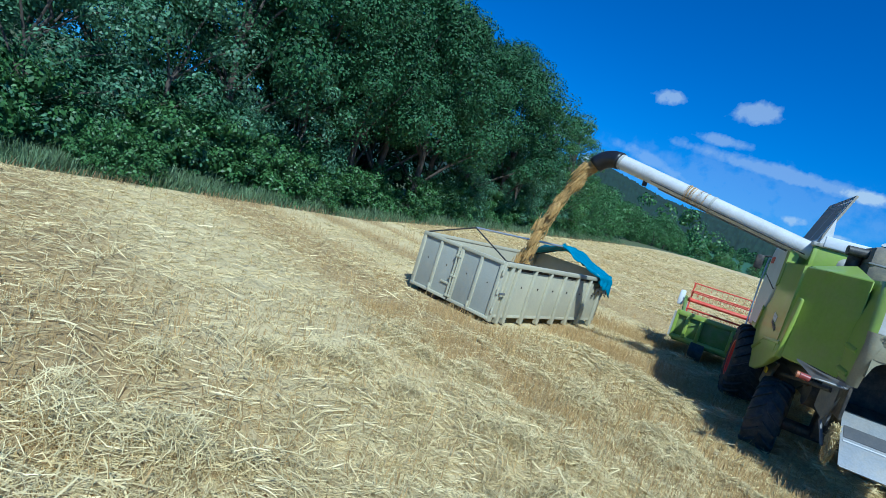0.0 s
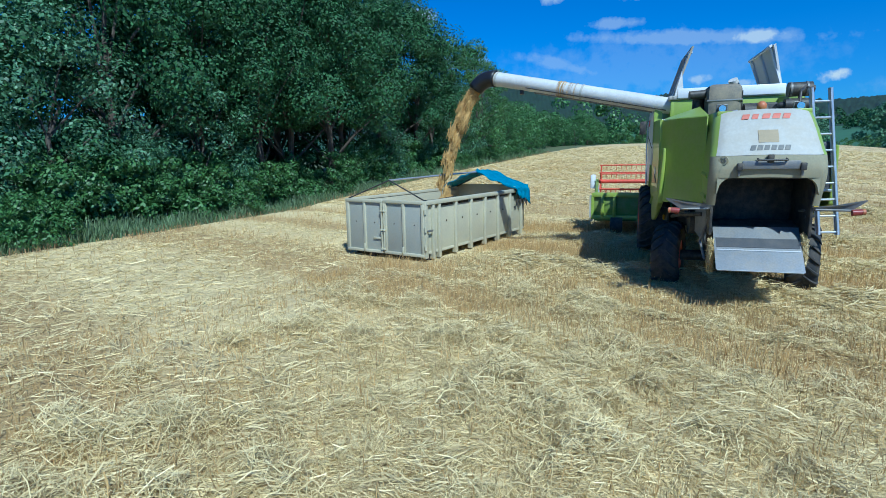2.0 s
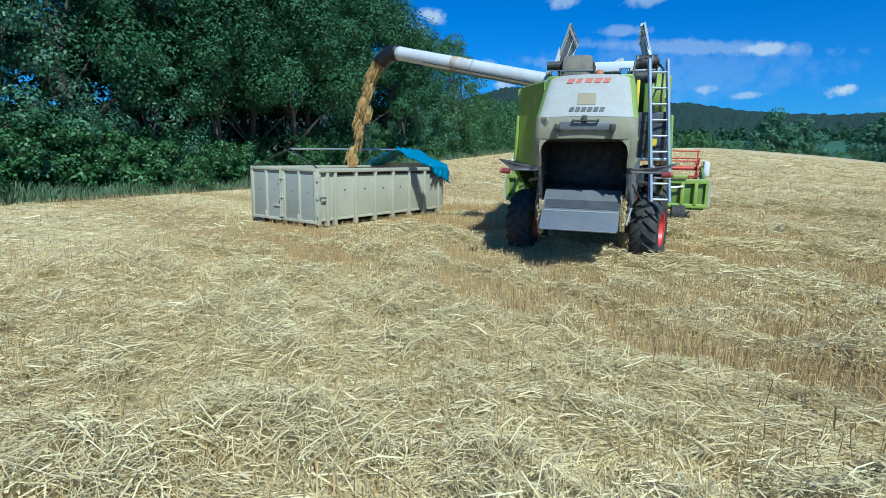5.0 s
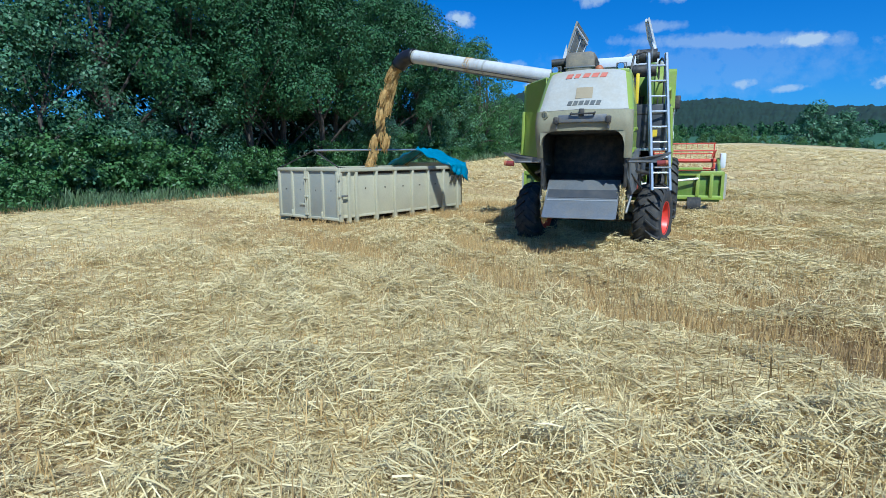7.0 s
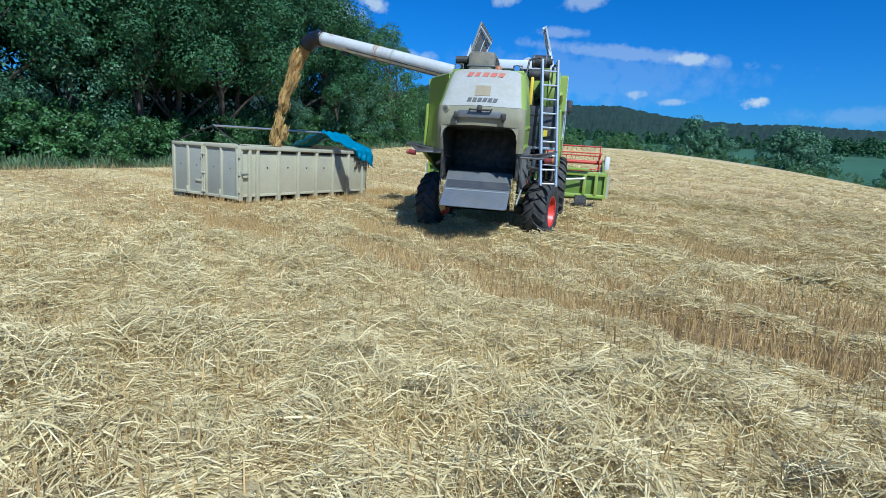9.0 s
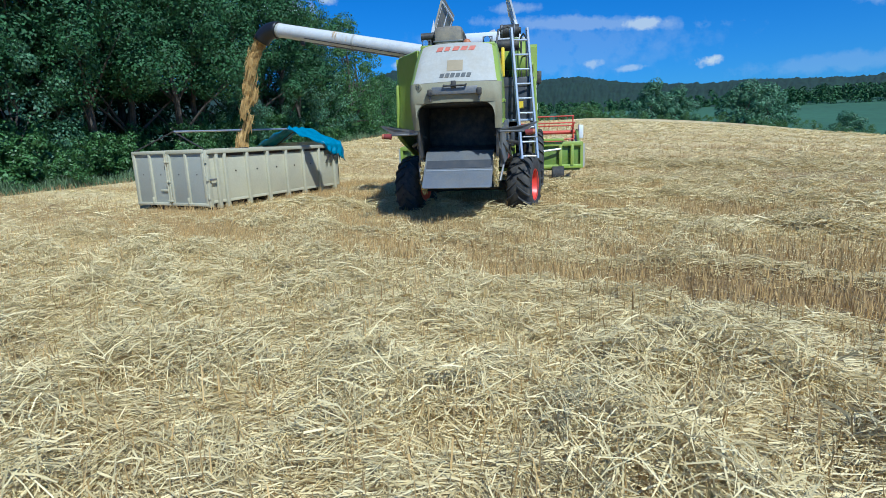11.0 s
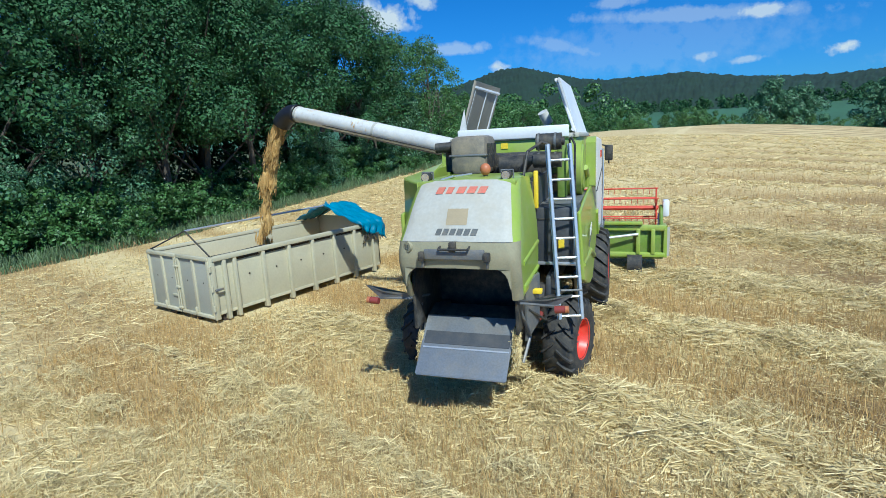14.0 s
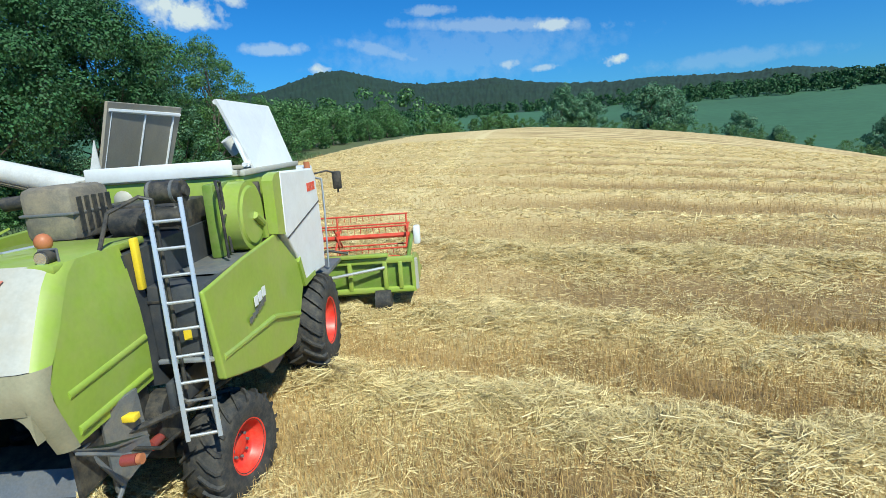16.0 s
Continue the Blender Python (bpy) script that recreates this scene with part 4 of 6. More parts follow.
def build_engine_deck():
    # air intake casing
    eng = part("engine_casing", cube(-0.62, -0.06, -0.18, 0.50, 3.02, 3.60, 0.09), DUSTYBOX, combine, "dusty grey engine casing")
    for k in range(5):
        part("vent_slot", cube(-0.055, -0.045, -0.10 + k * 0.12, -0.03 + k * 0.12, 3.12, 3.48, 0), DARK, eng)
    part("casing_strap", cube(-0.63, -0.05, -0.19, 0.51, 3.30, 3.33, 0.01), GREY, eng)
    bm = bmesh.new()
    rod(bm, (-0.90, 0.0, 3.44), (-0.55, 0.05, 3.46), 0.075, 16)
    part("exhaust_pipe", bm, DARK, combine, "sooty black exhaust pipe")
    bm = bmesh.new()
    rod(bm, (-0.72, 0.25, 3.06), (-0.72, 0.25, 3.42), 0.10, 16)
    part("pre_filter", bm, DARK, combine)
    bm = bmesh.new()
    rod(bm, (0.66, 0.02, 3.46), (1.02, 0.02, 3.46), 0.12, 20)
    part("air_filter", bm, DARK, combine)
    bm = bmesh.new()
    rod(bm, (0.62, 0.0, 3.20), (1.02, 0.0, 3.20), 0.11, 20)
    part("air_filter", bm, DARK, combine)
    for x in (0.68, 0.92):
        for z, r in ((3.46, 0.126), (3.20, 0.116)):
            bm = bmesh.new()
            rod(bm, (x, 0.01, z), (x + 0.03, 0.01, z), r, 20)
            part("clamp_band", bm, GREY, combine)
    bm = bmesh.new()
    rod(bm, (0.98, 0.02, 3.46), (1.06, 0.02, 3.46), 0.06, 12)
    part("filter_cap", bm, DARK, combine)
    part("air_hose", rods([(0.64, 0.0, 3.2), (0.55, 0.02, 3.2), (0.42, 0.12, 3.04)], 0.06, 12), DARK, combine)
    bm = bmesh.new()
    rod(bm, (0.05, 0.32, 3.12), (0.42, 0.32, 3.12), 0.16, 18)
    part("fan_housing", bm, DARK, combine)
    part("engine_block", cube(-0.4, 0.66, 0.5, 1.3, 2.9, 3.3, 0.04), DARK, combine)
    # beacon and corner lamps
    bm = bmesh.new()
    rod(bm, (0.10, -0.86, 3.02), (0.10, -0.86, 3.10), 0.03, 12)
    part("beacon_stem", bm, DARK, combine)
    bm = bmesh.new()
    bmesh.ops.create_uvsphere(bm, u_segments=16, v_segments=10, radius=0.075, matrix=Matrix.Translation((0.10, -0.86, 3.14)) @ Matrix.Diagonal((1, 1, 1.1, 1)))
    part("beacon", bm, ORANGE, combine, "orange flashing beacon", True)
    for x in (-0.56, 0.50):
        stem = part("lamp_stem", rods([(x - 0.07, -1.58, 3.02), (x - 0.07, -1.58, 3.15), (x + 0.08, -1.58, 3.15), (x + 0.08, -1.58, 3.03)], 0.010), GREY, combine)
        stem.location.y = HOOD
        bm = bmesh.new()
        rod(bm, (x, -1.66, 3.09), (x, -1.54, 3.09), 0.062, 18)
        part("work_lamp", bm, DARK, stem)
        bm = bmesh.new()
        rod(bm, (x, -1.672, 3.09), (x, -1.655, 3.09), 0.052, 18)
        part("lamp_glass", bm, CHROME, stem, "chrome work lamp")
    part("cable", rods([(-0.40, -1.3, 3.04), (-0.30, -1.1, 3.07), (-0.36, -0.8, 3.05), (-0.2, -0.5, 3.06)], 0.016), ALU, combine)
    part("side_wing", plate([(-0.70, -1.1, 3.02), (-0.74, -0.2, 3.22), (-1.30, -0.1, 3.04), (-1.15, -0.7, 3.0)], 0.02), LIME, combine)


build_engine_deck()


TUBE_A, TUBE_B = Vector((-0.55, 1.66, 3.28)), Vector((-5.10, 2.74, 4.32))


def spout_line(u):
    """The middle of the bent spout at u from 0 to 1, and its way."""
    d = (TUBE_B - TUBE_A).normalized()
    flat = Vector((d.x, d.y, 0)).normalized()
    c, steps = TUBE_B.copy(), 24
    ang = math.asin(d.z)
    t = d
    for k in range(steps):
        if k / steps >= u:
            break
        ang = math.asin(d.z) - radians(64) * (k + 0.5) / steps
        t = flat * math.cos(ang) + Vector((0, 0, math.sin(ang)))
        c = c + t * (0.64 / steps)
    return c, t


def build_tank():
    # tank hopper with its raised rim
    bm = bmesh.new()
    for x0, x1, y0, y1 in ((-1.05, 1.05, 1.50, 1.58), (-1.05, 1.05, 3.92, 4.0), (-1.1, -1.02, 1.5, 4.0), (1.02, 1.1, 1.5, 4.0)):
        box(bm, x0, x1, y0, y1, 2.9, 3.50, 0.015)
    part("tank_wall", bm, LIME, combine, "lime green grain tank wall")
    bm = bmesh.new()
    for x0, x1, y0, y1 in ((-1.10, 1.10, 1.46, 1.60), (-1.10, 1.10, 3.90, 4.04), (-1.14, -1.02, 1.46, 4.04), (1.02, 1.14, 1.46, 4.04)):
        box(bm, x0, x1, y0, y1, 3.50, 3.58, 0.02)
    part("tank_rim", bm, WHITE, combine, "white grain tank rim")
    part("tank_rail", cube(-0.98, 0.98, 1.44, 1.50, 3.52, 3.72, 0.02), WHITE_CLEAN, combine)
    part("tank_sticker", cube(-0.20, -0.08, 1.488, 1.498, 3.36, 3.46, 0), YELLOW, combine, "yellow sticker")
    # right flap, smooth white outside
    rf = part("tank_flap", plate([(1.08, 2.02, 3.56), (1.12, 3.78, 3.56), (0.78, 3.90, 4.54), (0.80, 1.72, 4.52)], 0.04), WHITE_CLEAN, combine, "white raised tank flap")
    lf = part("tank_flap", plate([(-1.08, 3.78, 3.56), (-1.06, 1.82, 3.56), (-0.72, 1.78, 4.60), (-0.74, 3.86, 4.62)], 0.04), TAN_SHEET, combine, "dusty raised tank flap")
    for f, s in ((rf, 1), (lf, -1)):
        for y in (1.9, 2.75, 3.6):
            bm = bmesh.new()
            rod(bm, (s * 1.03, y, 3.60), (s * 0.735, y, 4.50), 0.028, 6)
            part("flap_stiffener", bm, WHITE_CLEAN, f)
        for x, z in ((1.01, 3.64), (0.735, 4.49)):
            bm = bmesh.new()
            rod(bm, (s * x, 1.82, z), (s * x, 3.8, z), 0.034, 6)
            part("flap_edge", bm, WHITE_CLEAN, f)
    part("gusset", plate([(-1.03, 1.60, 3.56), (-0.84, 1.60, 3.56), (-0.90, 1.66, 4.1)], 0.02), WHITE_TUBE, combine, "pale corner gusset")
    # spotlight on the far rim
    bm = bmesh.new()
    rod(bm, (0.40, 3.20, 3.80), (0.30, 3.10, 4.02), 0.10, 20)
    rod(bm, (0.42, 3.96, 3.56), (0.40, 3.22, 3.84), 0.02, 8)
    part("tank_lamp", bm, WHITE_TUBE, combine, "small tank spotlight")
    # unloading auger
    a, b = TUBE_A, TUBE_B
    d = (b - a).normalized()
    bm = bmesh.new()
    rod(bm, a, b, 0.170, 28)
    tube = part("unloading_auger", bm, WHITE_TUBE, combine, "long white unloading auger tube")
    for f in tube.data.polygons:
        f.use_smooth = len(f.vertices) == 4
    up = Vector((0, 0, 1))
    low = -(up - d * up.dot(d)).normalized()
    fr = d.cross(low).normalized()
    bm = bmesh.new()
    p0, p1 = a + d * 0.9 + low * 0.165, b - d * 1.1 + low * 0.165
    for p, q in ((p0, p1),):
        rod(bm, p, q, 0.035, 6)
    part("auger_pipe", bm, GREY, tube)
    bm = bmesh.new()
    for f in (-1, 1):
        rod(bm, a + d * 0.6 + (low * 0.6 + fr * f * 0.8) * 0.172, b - d * 0.9 + (low * 0.6 + fr * f * 0.8) * 0.172, 0.012, 6)
    part("auger_cable", bm, DARK, tube)
    for s in (0.02, 0.52, 0.985):
        bm = bmesh.new()
        c = a.lerp(b, s)
        rod(bm, c, c + d * 0.05, 0.180, 28)
        part("tube_collar", bm, WHITE, tube)
    bm = bmesh.new()
    box(bm, -0.05, 0.05, -0.04, 0.04, -0.07, 0.05, 0.01, Matrix.Translation(a.lerp(b, 0.84) + low * 0.2))
    part("auger_lamp", bm, DARK, tube)
    # black bent spout
    rings = []
    for k in range(9):
        c, t = spout_line(k / 8)
        n1 = Vector((-t.y, t.x, 0)).normalized()
        n2 = t.cross(n1)
        r = 0.205
        rings.append([c + n1 * r * math.cos(2 * math.pi * i / 20) + n2 * r * math.sin(2 * math.pi * i / 20) for i in range(20)])
    sp = part("spout", loft(rings, True, False), RUBBER_CLEAN, tube, "black rubber spout", True)
    sp.modifiers.new("thick", "SOLIDIFY").thickness = 0.012
    bm = bmesh.new()
    bmesh.ops.create_uvsphere(bm, u_segments=20, v_segments=12, radius=0.21, matrix=Matrix.Translation(a))
    rod(bm, a, a - Vector((0, 0, 0.6)), 0.2, 20)
    part("auger_elbow", bm, WHITE, combine, "white auger elbow", True)


build_tank()


def build_cab():
    bm = bmesh.new()
    prism(bm, [(4.06, 1.5), (4.06, 3.28), (5.30, 3.30), (5.62, 2.5), (5.45, 1.5)], -0.92, 0.92)
    cab = part("cab", bm, GLASS, combine, "driver's cab with dark glass")
    part("cab_roof", cube(-0.98, 0.98, 4.05, 5.60, 3.28, 3.44, 0.05), WHITE_CLEAN, cab)
    part("cab_base", cube(-0.94, 0.94, 4.06, 5.5, 1.30, 1.62, 0.03), LIME_DARK, cab)
    for s in (1, -1):
        part("cab_pillar", cube(s * 0.93 - 0.03, s * 0.93 + 0.03, 4.9, 5.0, 1.6, 3.3, 0.01), DARK, cab)
        part("mirror_arm", rods([(s * 0.95, 5.3, 3.25), (s * 1.3, 5.42, 3.30), (s * 1.50, 5.42, 3.24), (s * 1.50, 5.42, 2.85)], 0.018), DARK, cab)
        part("mirror", cube(s * 1.50 - 0.09, s * 1.50 + 0.09, 5.36, 5.44, 2.92, 3.28, 0.03), DARK, cab, "black wing mirror")
        part("cab_rail", rods([(s * 1.40, 4.3, 1.55), (s * 1.42, 4.4, 2.6), (s * 1.40, 4.5, 3.2), (s * 0.98, 4.6, 3.3)], 0.018), ALU, cab)
    bm = bmesh.new()
    rod(bm, (1.05, 4.9, 3.40), (1.05, 4.9, 3.52), 0.06, 12)
    part("cab_beacon", bm, ORANGE, cab, "orange beacon")
    part("platform", cube(0.9, 1.42, 4.1, 5.3, 1.42, 1.50, 0.01), GREY, cab)


build_cab()


def build_understuff():
    # arms with tail lamps
    for s in (1, -1):
        arm = part("lamp_arm", plate([(s * 0.66, -2.02, 1.60), (s * 1.06, -2.10, 1.65), (s * 1.34, -2.04, 1.71), (s * 1.12, -2.08, 1.56), (s * 0.66, -2.0, 1.56)], 0.02), GREY, combine, "grey steel lamp arm")
        arm.location.y = HOOD
        part("arm_tube", rods([(s * 0.62, -1.6, 1.50), (s * 0.72, -2.02, 1.56), (s * 1.2, -2.07, 1.56)], 0.018), GREY, arm)
        bm = bmesh.new()
        rod(bm, (s * 1.14, -2.11, 1.53), (s * 1.26, -2.11, 1.54), 0.046, 16)
        part("tail_lamp", bm, LENS_RED, arm, "red tail lamp")
        bm = bmesh.new()
        rod(bm, (s * 1.265, -2.11, 1.54), (s * 1.30, -2.11, 1.543), 0.043, 16)
        part("indicator", bm, ORANGE, arm, "orange indicator lamp")
    # spreader brackets and drive parts at the right rear
    for s in (1, -1):
        part("bracket", plate([(s * 0.70, -1.46, 1.72), (s * 0.82, -1.10, 1.78), (s * 0.80, -1.02, 1.1), (s * 0.70, -1.44, 0.95)], 0.03), GREY, combine)
        part("brace", rods([(s * 0.66, -1.6, 1.45), (s * 0.76, -1.4, 1.0), (s * 0.70, -1.62, 0.72)], 0.022), GREY, combine)
        part("strut", rods([(s * 0.74, -1.3, 1.42), (s * 1.0, -0.7, 1.35), (s * 1.05, 0.3, 1.20)], 0.035), DARK, combine)
        part("side_cover", plate([(s * 1.10, 0.75, 1.30), (s * 1.12, 1.6, 1.25), (s * 1.10, 2.0, 0.75), (s * 1.08, 1.5, 0.70)], 0.04), GREY, combine)
        part("reflector", cube(min(s * 1.115, s * 1.14), max(s * 1.115, s * 1.14), 1.35, 1.55, 1.0, 1.10, 0), YELLOW, combine, "yellow reflector")
        bm = bmesh.new()
        rod(bm, (s * 0.66, -0.6, 1.25), (s * 0.86, -0.6, 1.25), 0.26, 24)
        part("drive_pulley", bm, DARK, combine)
        bm = bmesh.new()
        rod(bm, (s * 0.66, 0.5, 1.5), (s * 0.84, 0.5, 1.5), 0.18, 20)
        part("drive_pulley", bm, DARK, combine)
        part("belt_guard", cube(s * 0.90 - 0.04, s * 0.90 + 0.04, -0.7, 2.2, 1.28, 1.62, 0.03), BOXGREY, combine)
    part("warning_mark", cube(0.78, 0.90, -1.30, -1.20, 1.54, 1.60, 0.01), YELLOW, combine, "yellow plastic cap")
    part("hydraulic_hose", rods([(0.72, -1.2, 1.5), (0.84, -0.95, 1.3), (0.78, -0.6, 1.38), (0.9, -0.3, 1.2)], 0.022), DARK, combine)
    part("hydraulic_hose", rods([(0.74, -1.4, 1.36), (0.9, -1.0, 1.1), (0.84, -0.5, 1.0)], 0.018), DARK, combine)
    bm = bmesh.new()
    rod(bm, (0.80, -1.0, 1.12), (0.80, -0.7, 1.12), 0.05, 12)
    part("red_cap", bm, LENS_RED, combine)
    # chaff caught beside the flap
    rnd = np.random.RandomState(6)
    n = 1500
    a = rnd.rand(n) * 2 * np.pi
    q = np.sqrt(rnd.rand(n))
    c = np.stack([0.60 + 0.07 * rnd.rand(n), -1.68 + 0.16 * q * np.cos(a), 0.92 + 0.26 * q * np.sin(a)], -1)
    way = np.stack([rnd.randn(n) * 0.3, rnd.randn(n), rnd.randn(n)], -1)
    for s in (1, -1):
        add_stalks("caught_straw", c * np.array([s, 1, 1]) + np.array([0, 0, 0.06 * (s - 1)]), way, 0.05 + rnd.rand(n) * 0.08, 0.003, STRAW, combine, 0.0, True)


def add_stalks(name, centre, way, length, width, material, parent=None, bend=0.0, flat=False):
    """Straws as creased or flat strips; with a bend they are broken into two lengths."""
    n = len(centre)
    rnd = np.random.RandomState(1)
    way = way / np.linalg.norm(way, axis=1, keepdims=True)
    side = np.cross(way, (0.0, 0.0, 1.0) + 0.2 * rnd.randn(n, 3))
    side /= np.linalg.norm(side, axis=1, keepdims=True) + 1e-9
    up = np.cross(side, way)
    up *= np.where(up[:, 2:] < 0, -1, 1)
    half = (np.asarray(length) / 2)[:, None] * way
    w = (np.ones(n) * width)[:, None]
    spots = [centre - half, centre + half]
    if bend:
        off = (side * rnd.randn(n, 1) + up * np.abs(rnd.randn(n, 1)) * 0.8) * bend * np.asarray(length)[:, None]
        spots.insert(1, centre + off)
    v = []
    tip = rnd.randn(n, 1) * 0.7
    for k, p in enumerate(spots):
        thin = 0.7 if k == len(spots) - 1 else 1.0
        if flat:
            v += [p - (side + up * tip) * w * thin, p + (side + up * tip) * w * thin]
        else:
            v += [p - side * w * thin, p + up * w * 0.8 * thin, p + side * w * thin]
    v = np.stack(v, 1)
    a = np.arange(n)[:, None] * v.shape[1]
    f = []
    for k in range(len(spots) - 1):
        q = 3 * k
        if flat:
            f += [a + np.array([[2 * k, 2 * k + 1, 2 * k + 3, 2 * k + 2]])]
            continue
        f += [a + np.array([[q, q + 1, q + 4, q + 3]]), a + np.array([[q + 1, q + 2, q + 5, q + 4]])]
    return many(name, v.reshape(-1, 3), np.concatenate(f, 0), material, parent)


build_understuff()


def build_header():
    hd = empty("grain_header", COMBINE, "lime green cutting header with a red reel before the harvester", "header")
    part("header_back", cube(-2.82, 2.82, 6.28, 6.36, 0.48, 1.14, 0.02), LIME_DARK, hd)
    part("back_beam", cube(-2.84, 2.84, 6.18, 6.32, 1.10, 1.24, 0.025), LIME, hd)
    part("back_beam", cube(-2.84, 2.84, 6.18, 6.30, 0.42, 0.54, 0.025), LIME, hd)
    for x in (-2.2, -1.4, -0.85, 0.85, 1.4, 2.2, 2.55, -2.55):
        part("back_post", cube(x - 0.05, x + 0.05, 6.16, 6.30, 0.50, 1.14, 0.02), LIME, hd)
    part("header_floor", cube(-2.80, 2.80, 6.30, 7.60, 0.36, 0.42, 0.01), LIME_DARK, hd)
    part("knife_bar", cube(-2.80, 2.80, 7.58, 7.72, 0.34, 0.40, 0.01), GREY, hd)
    bm = bmesh.new()
    rod(bm, (-2.75, 6.75, 0.72), (2.75, 6.75, 0.72), 0.16, 16)
    part("intake_auger", bm, LIME_DARK, hd)
    for s in (1, -1):
        bm = bmesh.new()
        prism(bm, [(6.20, 0.42), (6.20, 1.22), (6.9, 1.18), (7.6, 0.95), (8.2, 0.45), (7.6, 0.32)], s * 2.80, s * 2.88)
        side = part("end_panel", bm, LIME, hd)
        bm = bmesh.new()
        prism(bm, [(6.22, 0.46), (6.22, 1.16), (6.36, 1.16), (6.36, 0.46)], s * 2.88, s * 2.94)
        part("end_marker", bm, WHITE, side, "pale warning panel")
        part("drive_cover", cube(min(s * 2.82, s * 2.98), max(s * 2.82, s * 2.98), 7.2, 7.5, 1.30, 1.74, 0.04), WHITE_CLEAN, hd, "white reel drive cover")
        part("reel_arm", rods([(s * 2.74, 6.3, 1.20), (s * 2.78, 7.4, 1.56), (s * 2.78, 7.7, 1.5)], 0.05), LIME_DARK, hd)
        part("lift_ram", rods([(s * 2.70, 6.4, 0.95), (s * 2.72, 7.1, 1.4)], 0.03), ALU, hd)
        part("divider", rods([(s * 2.84, 8.0, 0.6), (s * 2.84, 8.7, 0.35)], 0.05), LIME, hd)
    reel = new("reel")
    reel.empty_display_size = 0.2
    reel.parent = hd
    reel["label"] = "red pick-up reel"
    cy, cz, R = 7.42, 1.52, 0.52
    part("reel_shaft", rods([(-2.72, cy, cz), (2.72, cy, cz)], 0.06), RED, reel)
    bm = bmesh.new()
    rod(bm, (0, 0, 0), (0, 0.02, -0.15), 0.006, 4)
    tine = bpy.data.meshes.new("reel_tine")
    bm.to_mesh(tine)
    bm.free()
    tine.materials.append(RED)
    for k in range(6):
        a = radians(25 + 60 * k)
        y, z = cy + R * math.cos(a), cz + R * math.sin(a)
        part("reel_bar", rods([(-2.70, y, z), (2.70, y, z)], 0.020), RED, reel)
        for j in range(36):
            ob = new("reel_tine", tine)
            ob.parent = reel
            ob.location = (-2.64 + j * 0.151, y, z)
    for x in (-2.66, -0.95, 0.95, 2.66):
        for k in range(6):
            a = radians(25 + 60 * k)
            bm = bmesh.new()
            rod(bm, (x, cy, cz), (x, cy + R * math.cos(a), cz + R * math.sin(a)), 0.022, 6)
            part("reel_spoke", bm, RED, reel)
        bm = bmesh.new()
        rod(bm, (x - 0.015, cy, cz), (x + 0.015, cy, cz), 0.20, 18)
        part("reel_star", bm, RED, reel)
    bm = bmesh.new()
    prism(bm, [(4.4, 1.55), (6.2, 1.15), (6.2, 0.50), (4.4, 0.75)], -0.72, 0.72)
    part("feeder_house", bm, LIME_DARK, hd)
    part("walk_plate", cube(0.9, 2.3, 6.1, 6.26, 1.26, 1.34, 0.02), LIME, hd)
    part("drive_shaft", rods([(0.7, 5.9, 0.86), (2.2, 6.15, 1.02)], 0.035), ALU, hd)
    part("hose_bundle", rods([(0.6, 6.0, 1.4), (1.0, 6.1, 1.5), (1.4, 6.2, 1.38)], 0.03), DARK, hd)
    # A dark drum below the header on either side.
    for s in (1, -1):
        bm = bmesh.new()
        rod(bm, (s * 1.95, 6.15, 0.25), (s * 2.30, 6.15, 0.25), 0.24, 20)
        part("header_drum", bm, RUBBER, hd)


build_header()


# ---- trees ----
def leaf_cloud(rnd, clumps, per, size, spread):
    """Leaves as small folded quads scattered over clumps; returns places and faces."""
    cs, outs = [], []
    for c, r in clumps:
        d = rnd.randn(per, 3)
        d /= np.linalg.norm(d, axis=1, keepdims=True)
        rad = r * (0.66 + 0.40 * rnd.rand(per, 1))
        cs.append(np.asarray(c) + d * rad * np.array([1, 1, 0.8]))
        outs.append(d)
    p = np.concatenate(cs)
    n = len(p)
    face = np.concatenate(outs) * 1.0 + np.array([0, 0, 0.30]) + rnd.randn(n, 3) * 0.36
    a = np.cross(face, rnd.randn(n, 3))
    a /= np.linalg.norm(a, axis=1, keepdims=True)
    b = np.cross(face, a)
    b /= np.linalg.norm(b, axis=1, keepdims=True)
    s = size * (0.6 + 0.8 * rnd.rand(n, 1))
    fold = np.cross(a, b) * s * 0.18
    v = np.stack([p - a * s, p - b * s * spread + fold, p + a * s, p + b * s * spread + fold], 1)
    i = np.arange(n)[:, None] * 4
    return v.reshape(-1, 3), i + np.array([[0, 1, 2, 3]])


def taper(points, radii, seg=7):
    """One skin along a bent line that thins out."""
    rings = []
    for k, (p, r) in enumerate(zip(points, radii)):
        d = (points[min(k + 1, len(points) - 1)] - points[max(k - 1, 0)]).normalized()
        a = d.cross(Vector((0.31, 0.95, 0.11))).normalized()
        b = d.cross(a)
        rings.append([p + a * r * math.cos(2 * math.pi * i / seg) + b * r * math.sin(2 * math.pi * i / seg) for i in range(seg)])
    return loft(rings)


